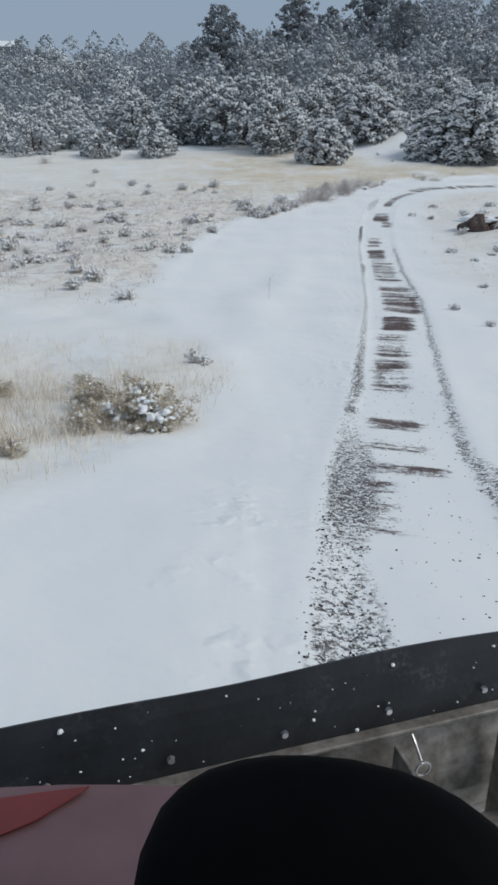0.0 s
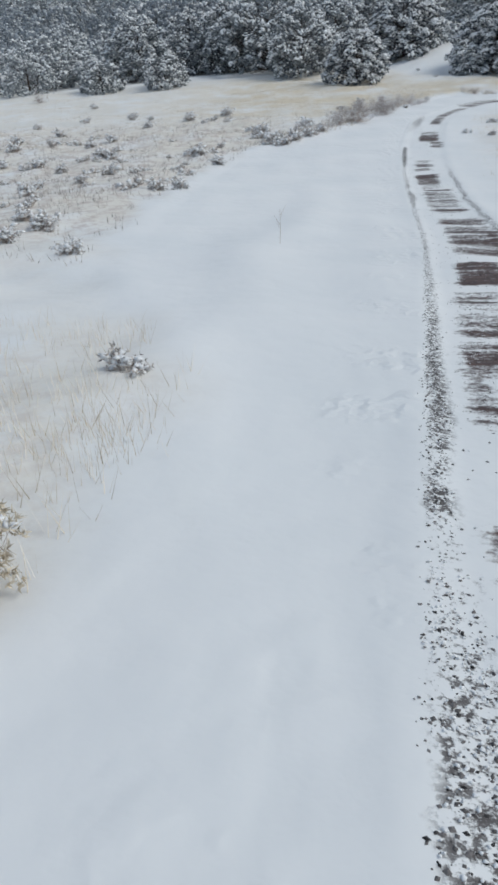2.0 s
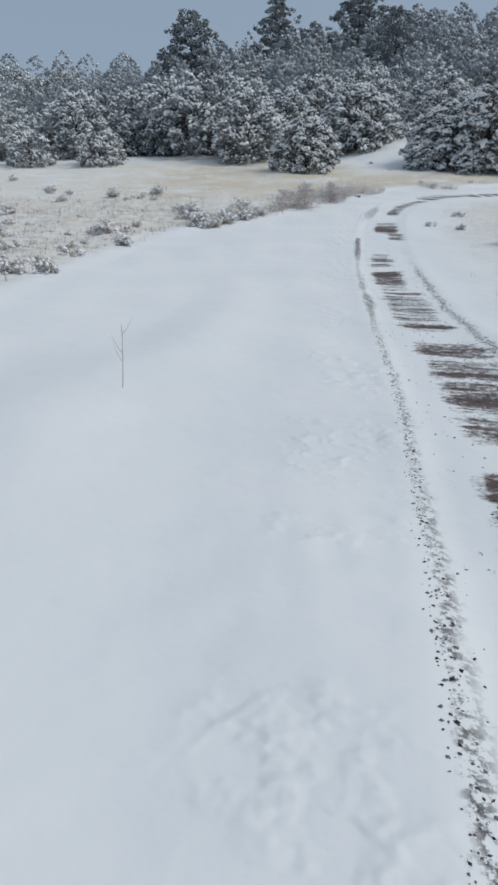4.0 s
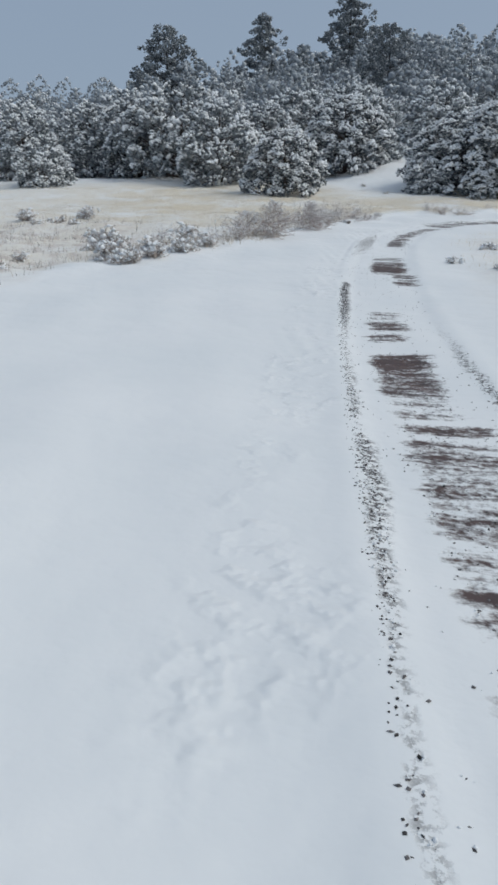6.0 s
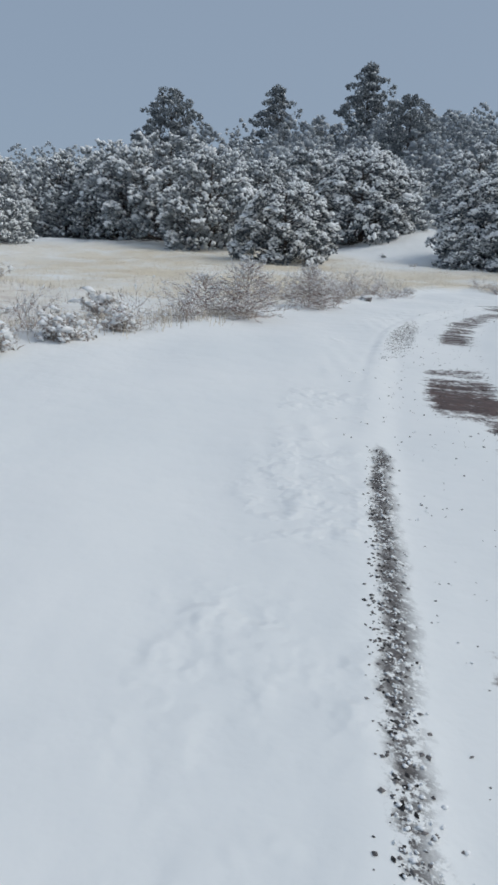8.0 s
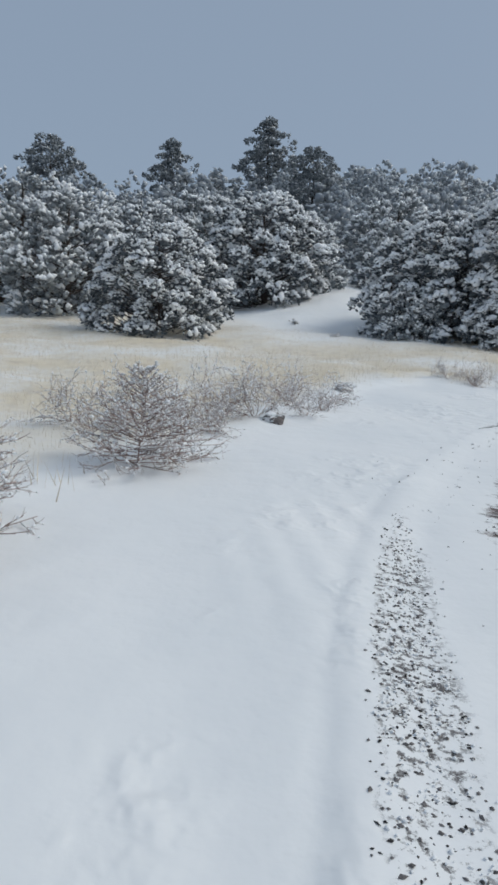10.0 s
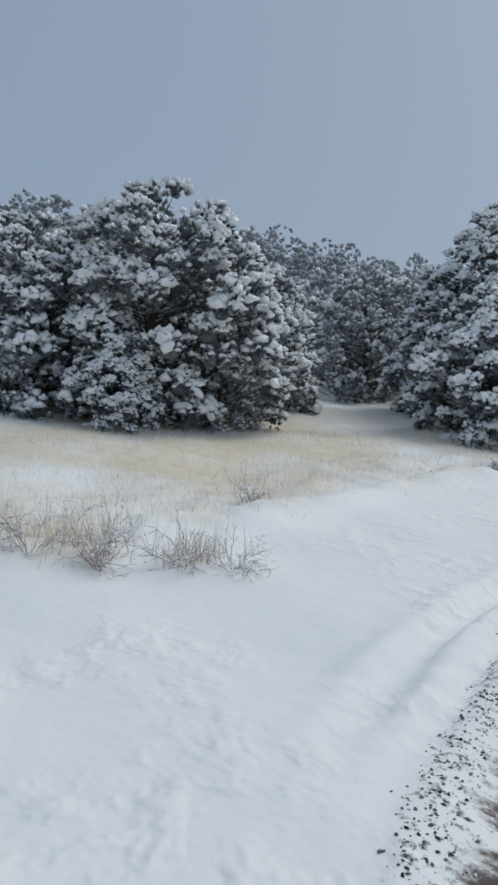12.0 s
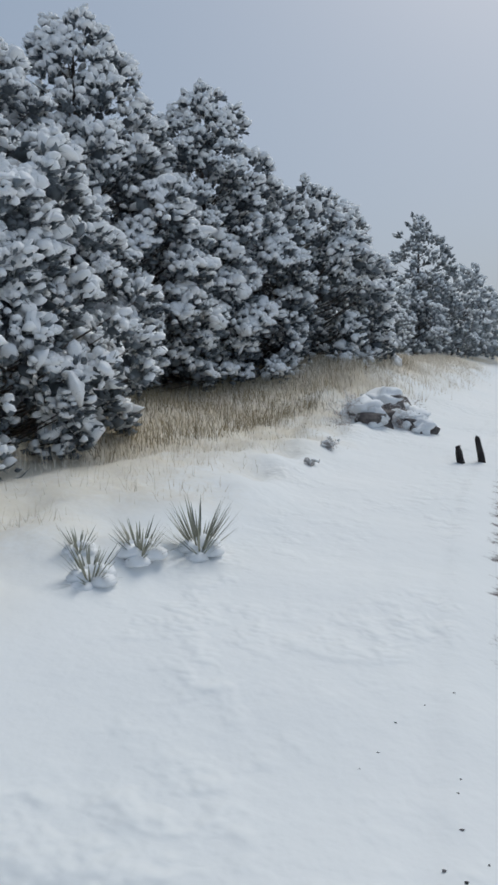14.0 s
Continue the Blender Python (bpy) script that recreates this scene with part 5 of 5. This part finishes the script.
cut = new("cut_bank")
cut.matrix_basis = pose(6.1, 37.2, z_at(6.1, 37.2) - 0.1, 0, 0, -15)
for k, (dx, dy, s) in enumerate([(0, 0, 1.0), (0.75, 0.2, 0.9), (-0.6, 0.15, 0.6), (0.35, 0.5, 0.9)]):
    bm = lump(20 + k, 0.62 * s, 0.45 * s, 0.62 * s, 3, 0.45)
    bmesh.ops.translate(bm, verts=bm.verts, vec=(dx, dy, 0.12))
    part("clod", bm, EARTH, cut)
bm = lump(31, 1.15, 0.62, 0.16, 4, 0.5)
bmesh.ops.translate(bm, verts=bm.verts, vec=(0.1, 0.42, 0.56))
ob = part("snow_cap", bm, SNOW, cut, "overhanging lip of snow")
for f in ob.data.polygons:
    f.use_smooth = True
tagged(cut, "eroded dark earth bank under a lip of snow", "earth bank")
for k, (x, y) in enumerate([(5.3, 36.9), (6.9, 37.0), (6.3, 37.9)]):
    SAGES.put(k, x, y, k * 60, 0.8, group="sagebrush over the meadow", sink=0.0)


def stump(x, y, h, seed):
    r = np.random.RandomState(seed)
    bm = bmesh.new()
    bmesh.ops.create_cone(bm, cap_ends=True, segments=9, radius1=0.06, radius2=0.035, depth=h)
    bmesh.ops.subdivide_edges(bm, edges=bm.edges[:], cuts=2)
    for v in bm.verts:
        v.co += Vector(r.normal(0, 0.008, 3))
        if v.co.z > 0.25 * h:
            v.co.z += 0.10 * h * math.sin(3 * math.atan2(v.co.y, v.co.x))
    me = bpy.data.meshes.new("stump")
    bm.to_mesh(me)
    bm.free()
    me.materials.append(CHAR)
    ob = new("stump", me)
    ob.matrix_basis = pose(x, y, z_at(x, y) + h * 0.42, 8, -6, seed * 31)
    tagged(ob, "short dark weathered stump sticking from snow", "stump", "stumps beside the lane")


for k, (x, y, h) in enumerate([(22.2, 58.45, 0.26), (22.5, 58.2, 0.40)]):
    stump(x, y, h, 7 + k)


# ---------------------------------------------------------------- utility vehicle with its snow plough, at the start of the lane
def box(sx, sy, sz, at=(0, 0, 0), bevel=0.02, turn=None):
    bm = bmesh.new()
    bmesh.ops.create_cube(bm, size=1)
    for v in bm.verts:
        v.co = Vector((v.co.x * sx, v.co.y * sy, v.co.z * sz))
    if bevel:
        bmesh.ops.bevel(bm, geom=bm.edges[:], offset=bevel, segments=2, affect="EDGES", profile=0.6)
    if turn is not None:
        bmesh.ops.transform(bm, matrix=turn, verts=bm.verts)
    bmesh.ops.translate(bm, verts=bm.verts, vec=at)
    return bm


def strip(points, thick, close=False):
    """A bent plate: rows of (left point, right point), thickened along its normal."""
    bm = bmesh.new()
    rows = [[bm.verts.new(p) for p in row] for row in points]
    for a, b in zip(rows, rows[1:]):
        for k in range(len(a) - 1):
            bm.faces.new((a[k], a[k + 1], b[k + 1], b[k]))
    bm.normal_update()
    bmesh.ops.solidify(bm, geom=bm.faces[:], thickness=thick)
    return bm


def rod(points, radius, sides=8):
    v, f = tube_lines([(np.array(points, float), radius, radius)], sides)
    bm = bmesh.new()
    vs = [bm.verts.new(p) for p in v]
    for q in f:
        bm.faces.new([vs[k] for k in q])
    bmesh.ops.contextual_create(bm, geom=vs[:sides]), bmesh.ops.contextual_create(bm, geom=vs[-sides:])
    return bm


RUBBER = plain("black_rubber", (0.007, 0.009, 0.012), (0.018, 0.022, 0.027), 7, 0.6, bump=0.15)
STEEL = plain("galvanised_steel", (0.13, 0.115, 0.10), (0.36, 0.335, 0.31), 22, 0.5, 0.5, bump=0.3, distance=0.003)
BRIGHT = plain("bright_steel", (0.45, 0.45, 0.46), (0.68, 0.68, 0.70), 20, 0.3, 1.0, bump=0)
# pinkish tone: pale windshield reflection put into the red hood's colour
PAINT = plain("reflection_pink_red_paint", (0.10, 0.052, 0.056), (0.165, 0.092, 0.096), 5, 0.4, bump=0.05)
RED = plain("red_paint", (0.10, 0.012, 0.010), (0.15, 0.02, 0.016), 6, 0.4, bump=0.05)
BLACK = plain("black_plastic", (0.0015, 0.0015, 0.002), (0.003, 0.003, 0.0035), 9, 0.95, bump=0.1)
YELLOW = plain("yellow_plastic", (0.75, 0.50, 0.02), (0.85, 0.60, 0.04), 6, 0.4, bump=0)

# snow dust clinging to the rubber
rn, rl = RUBBER.node_tree.nodes, RUBBER.node_tree.links
rb = rn["Principled BSDF"]
at = rn.new("ShaderNodeNewGeometry").outputs["Position"]
dust = math_of(rn, rl, "MULTIPLY", step_of(rn, rl, noise_of(rn, rl, 5.0, 4, at, 0.6), 0.48, 0.75), step_of(rn, rl, noise_of(rn, rl, 60.0, 4, at, 0.7), 0.40, 0.8))
rl.new(mix_of(rn, rl, math_of(rn, rl, "MULTIPLY", dust, 0.35), rb.inputs["Base Color"].links[0].from_socket, (0.32, 0.36, 0.40)), rb.inputs["Base Color"])
plough = new("snow_plough")
ANGLE = math.degrees(math.atan2(0.481, 1.039))
BLACK.node_tree.nodes["Principled BSDF"].inputs["Specular IOR Level"].default_value = 0.05
plough.matrix_basis = pose(-0.114, 1.392, 0.42, 0, 0, ANGLE)      # x along the blade, y ahead
foot = z_at(-0.1, 1.45) - 0.42
L0, L1 = -0.88, 0.98
xs = np.linspace(L0, L1, 13)
# curved mouldboard
rows = []
for k in range(9):
    u = k / 8
    rows.append([(x, 0.02 + 0.10 * math.sin(u * math.pi) * -1 + 0.05 * (1 - u), foot + 0.01 + u * (0.0 - foot + 0.02)) for x in xs])
part("mouldboard", strip(rows, 0.006), STEEL, plough, "scratched grey steel mouldboard")
part("cutting_edge", box(L1 - L0, 0.02, 0.10, ((L0 + L1) / 2, 0.075, foot + 0.06), 0.004), STEEL, plough)
# rubber deflector: rises over the blade, sagging to its left end
rows = []
for k in range(6):
    u = k / 5
    rows.append([(x, -0.030 + 0.05 * u * u, -0.030 + (0.190 + 0.012 * math.sin(x * 5) + 0.018 * math.exp(-(((x + 0.42) / 0.3) ** 2)) - 0.015 * max(0.0, -0.33 - x) ** 1.2) * u) for x in np.linspace(L0, L1, 25)])
part("deflector", strip(rows, 0.010), RUBBER, plough, "black rubber snow deflector")
part("top_rail", box(L1 - L0, 0.075, 0.012, ((L0 + L1) / 2, -0.025, -0.035), 0.004), STEEL, plough)
for k in range(-3, 4):
    x = 0.2865 * k
    if L0 < x < L1:
        bm = bmesh.new()
        bmesh.ops.create_cone(bm, cap_ends=True, segments=6, radius1=0.0105, radius2=0.009, depth=0.010, matrix=Matrix.Rotation(radians(90), 4, "X"))
        bmesh.ops.translate(bm, verts=bm.verts, vec=(x, -0.040, 0.028))
        part("bolt", bm, BRIGHT, plough, "bright hex bolt")
fr = np.random.RandomState(5)
fx, fu = fr.uniform(L0, L1, 70), fr.uniform(0.1, 1.0, 70)
fc = np.stack([fx, -0.043 + 0.05 * fu * fu, -0.03 + 0.18 * fu], -1)
shape, sf = dome(5, 2)
v, f = scatter_shape(shape, sf, np.eye(3)[None].repeat(70, 0), fc, np.full((70, 3), 0.0022) * np.exp(fr.normal(0, 0.5, (70, 1))), 0.2, fr)
part_mesh("snow_flakes", mesh_of("snow_flakes", v, f, [SNOW]), plough, "scattered white snow flakes")["kind"] = "stuff"
for x in (-0.28, 0.14, 0.30, 0.62):
    part("rib", box(0.012, 0.10, 0.36, (x, -0.12, -0.24), 0.003), STEEL, plough)
part("back_beam", box(1.5, 0.06, 0.10, (0.05, -0.16, -0.36), 0.01), STEEL, plough)
for x in (-0.22, 0.36):
    hook = [(x, -0.02, -0.05), (x + 0.005, -0.06, -0.085), (x + 0.008, -0.09, -0.115)]
    part("spring_hook", rod(hook, 0.0042), BRIGHT, plough, "bright wire hook")
    ring = [(x + 0.010 + 0.021 * math.cos(a), -0.10, -0.134 + 0.021 * math.sin(a)) for a in np.linspace(0, 6.1, 14)]
    part("ring", rod(ring, 0.0034), BRIGHT, plough)
    coil = [(x + 0.012 + 0.024 * math.cos(a), -0.15 + 0.024 * math.sin(a) - 0.004 * a * 0.3, -0.20 - 0.0023 * a) for a in np.linspace(0, 62, 160)]
    part("trip_spring", rod(coil, 0.004, 5), BRIGHT, plough, "coiled steel trip spring")
for x in (L0 + 0.05, L1 - 0.05):
    part("marker_rod", rod([(x, -0.02, -0.1), (x, -0.02, 0.28)], 0.009), YELLOW, plough, "yellow plastic marker rod")
for x in (-0.3, 0.3):
    part("push_arm", rod([(x, -0.16, -0.36), (x * 0.9 + 0.12, -0.75, -0.24)], 0.03), STEEL, plough)
tagged(plough, "angled steel snow plough with a black rubber deflector", "snow plough")

vehicle = new("utility_vehicle")
vehicle.matrix_basis = pose(0.02, 0, 0, 0, 0, 0)
def hood_top(x, y, lift=0.0):
    return (x, y, 0.945 - 0.075 * ((y + 0.15) / 0.965) ** 2 - 0.03 * abs(x / 0.62) ** 3 + lift)


rows = []
for k in range(9):
    rows.append([hood_top(x, -0.15 + (0.945 - 0.16 * x * x) * k / 8) for x in np.linspace(-0.62, 0.62, 13)])
part("hood", strip(rows, 0.02), PAINT, vehicle, "red hood panel, made pinkish for a reflection")
rows = [[hood_top(*p, 0.004) for p in pair] for pair in (
    ((-0.60, 0.54), (-0.60, 0.70)), ((-0.547, 0.585), (-0.547, 0.711)), ((-0.463, 0.656), (-0.499, 0.724)), ((-0.426, 0.685), (-0.44, 0.742)), ((-0.380, 0.745), (-0.371, 0.762)))]
rows = [row[::-1] for row in rows]
part("stripe", strip(rows, -0.002), RED, vehicle, "dark red stripe")
part("grille", box(1.0, 0.12, 0.36, (0, 0.62, 0.56), 0.04), BLACK, vehicle)
part("tub", box(1.24, 2.3, 0.24, (0, -0.48, 0.40), 0.05), BLACK, vehicle)
part("fender", box(0.16, 1.0, 0.20, (-0.54, 0.22, 0.66), 0.06), RED, vehicle)
part("fender", box(0.16, 1.0, 0.20, (0.54, 0.22, 0.66), 0.06), RED, vehicle)
part("seat", box(1.1, 0.5, 0.16, (0, -0.75, 0.62), 0.05), BLACK, vehicle, "black bench seat")
part("cargo_bed", box(1.2, 0.7, 0.30, (0, -1.40, 0.68), 0.04), RED, vehicle)
# instrument pod on its column
bm = bmesh.new()
bmesh.ops.create_uvsphere(bm, u_segments=28, v_segments=16, radius=1)
for v in bm.verts:
    q = [math.copysign(abs(a) ** 0.78, a) for a in v.co]
    v.co = Vector((q[0] * 0.176, q[1] * 0.10, q[2] * (0.108 if q[2] > 0 else 0.05) - 0.042 * max(0.0, q[0]) ** 1.5))
bmesh.ops.translate(bm, verts=bm.verts, vec=(0.006, 0.405, 1.190))
pod = part("instrument_pod", bm, BLACK, vehicle, "matt black rounded instrument pod")
for f in pod.data.polygons:
    f.use_smooth = True
part("steering_column", rod([(0.01, 0.40, 1.17), (0.02, 0.55, 0.86)], 0.045, 12), BLACK, vehicle)


def wheel(x, y):
    z = z_at(x, y) + 0.30
    bm = bmesh.new()
    for ring in range(9):
        a = ring / 8 * math.pi
        w, rr = -math.cos(a) * 0.12, 0.20 + 0.10 * math.sin(a) ** 0.6
        for j in range(28):
            b = j / 28 * math.tau
            bm.verts.new((w, rr * math.cos(b), rr * math.sin(b)))
    bm.verts.ensure_lookup_table()
    for ring in range(8):
        for j in range(28):
            k = (j + 1) % 28
            bm.faces.new([bm.verts[i] for i in (ring * 28 + j, ring * 28 + k, ring * 28 + 28 + k, ring * 28 + 28 + j)])
    bmesh.ops.translate(bm, verts=bm.verts, vec=(x, y, z))
    hub = part("wheel", box(0.14, 0.06, 0.06, (x, y, z), 0.01), BLACK, vehicle)
    part("tyre", bm, RUBBER, hub, "black rubber tyre")
    bm = bmesh.new()
    bmesh.ops.create_cone(bm, cap_ends=True, segments=24, radius1=0.21, radius2=0.21, depth=0.17, matrix=Matrix.Rotation(radians(90), 4, "Y"))
    bmesh.ops.translate(bm, verts=bm.verts, vec=(x, y, z))
    part("rim", bm, STEEL, hub)


for x in (-0.56, 0.52):
    for y in (0.28, -1.42):
        wheel(x, y)
tagged(vehicle, "small red utility vehicle standing on the snowy lane", "utility vehicle")
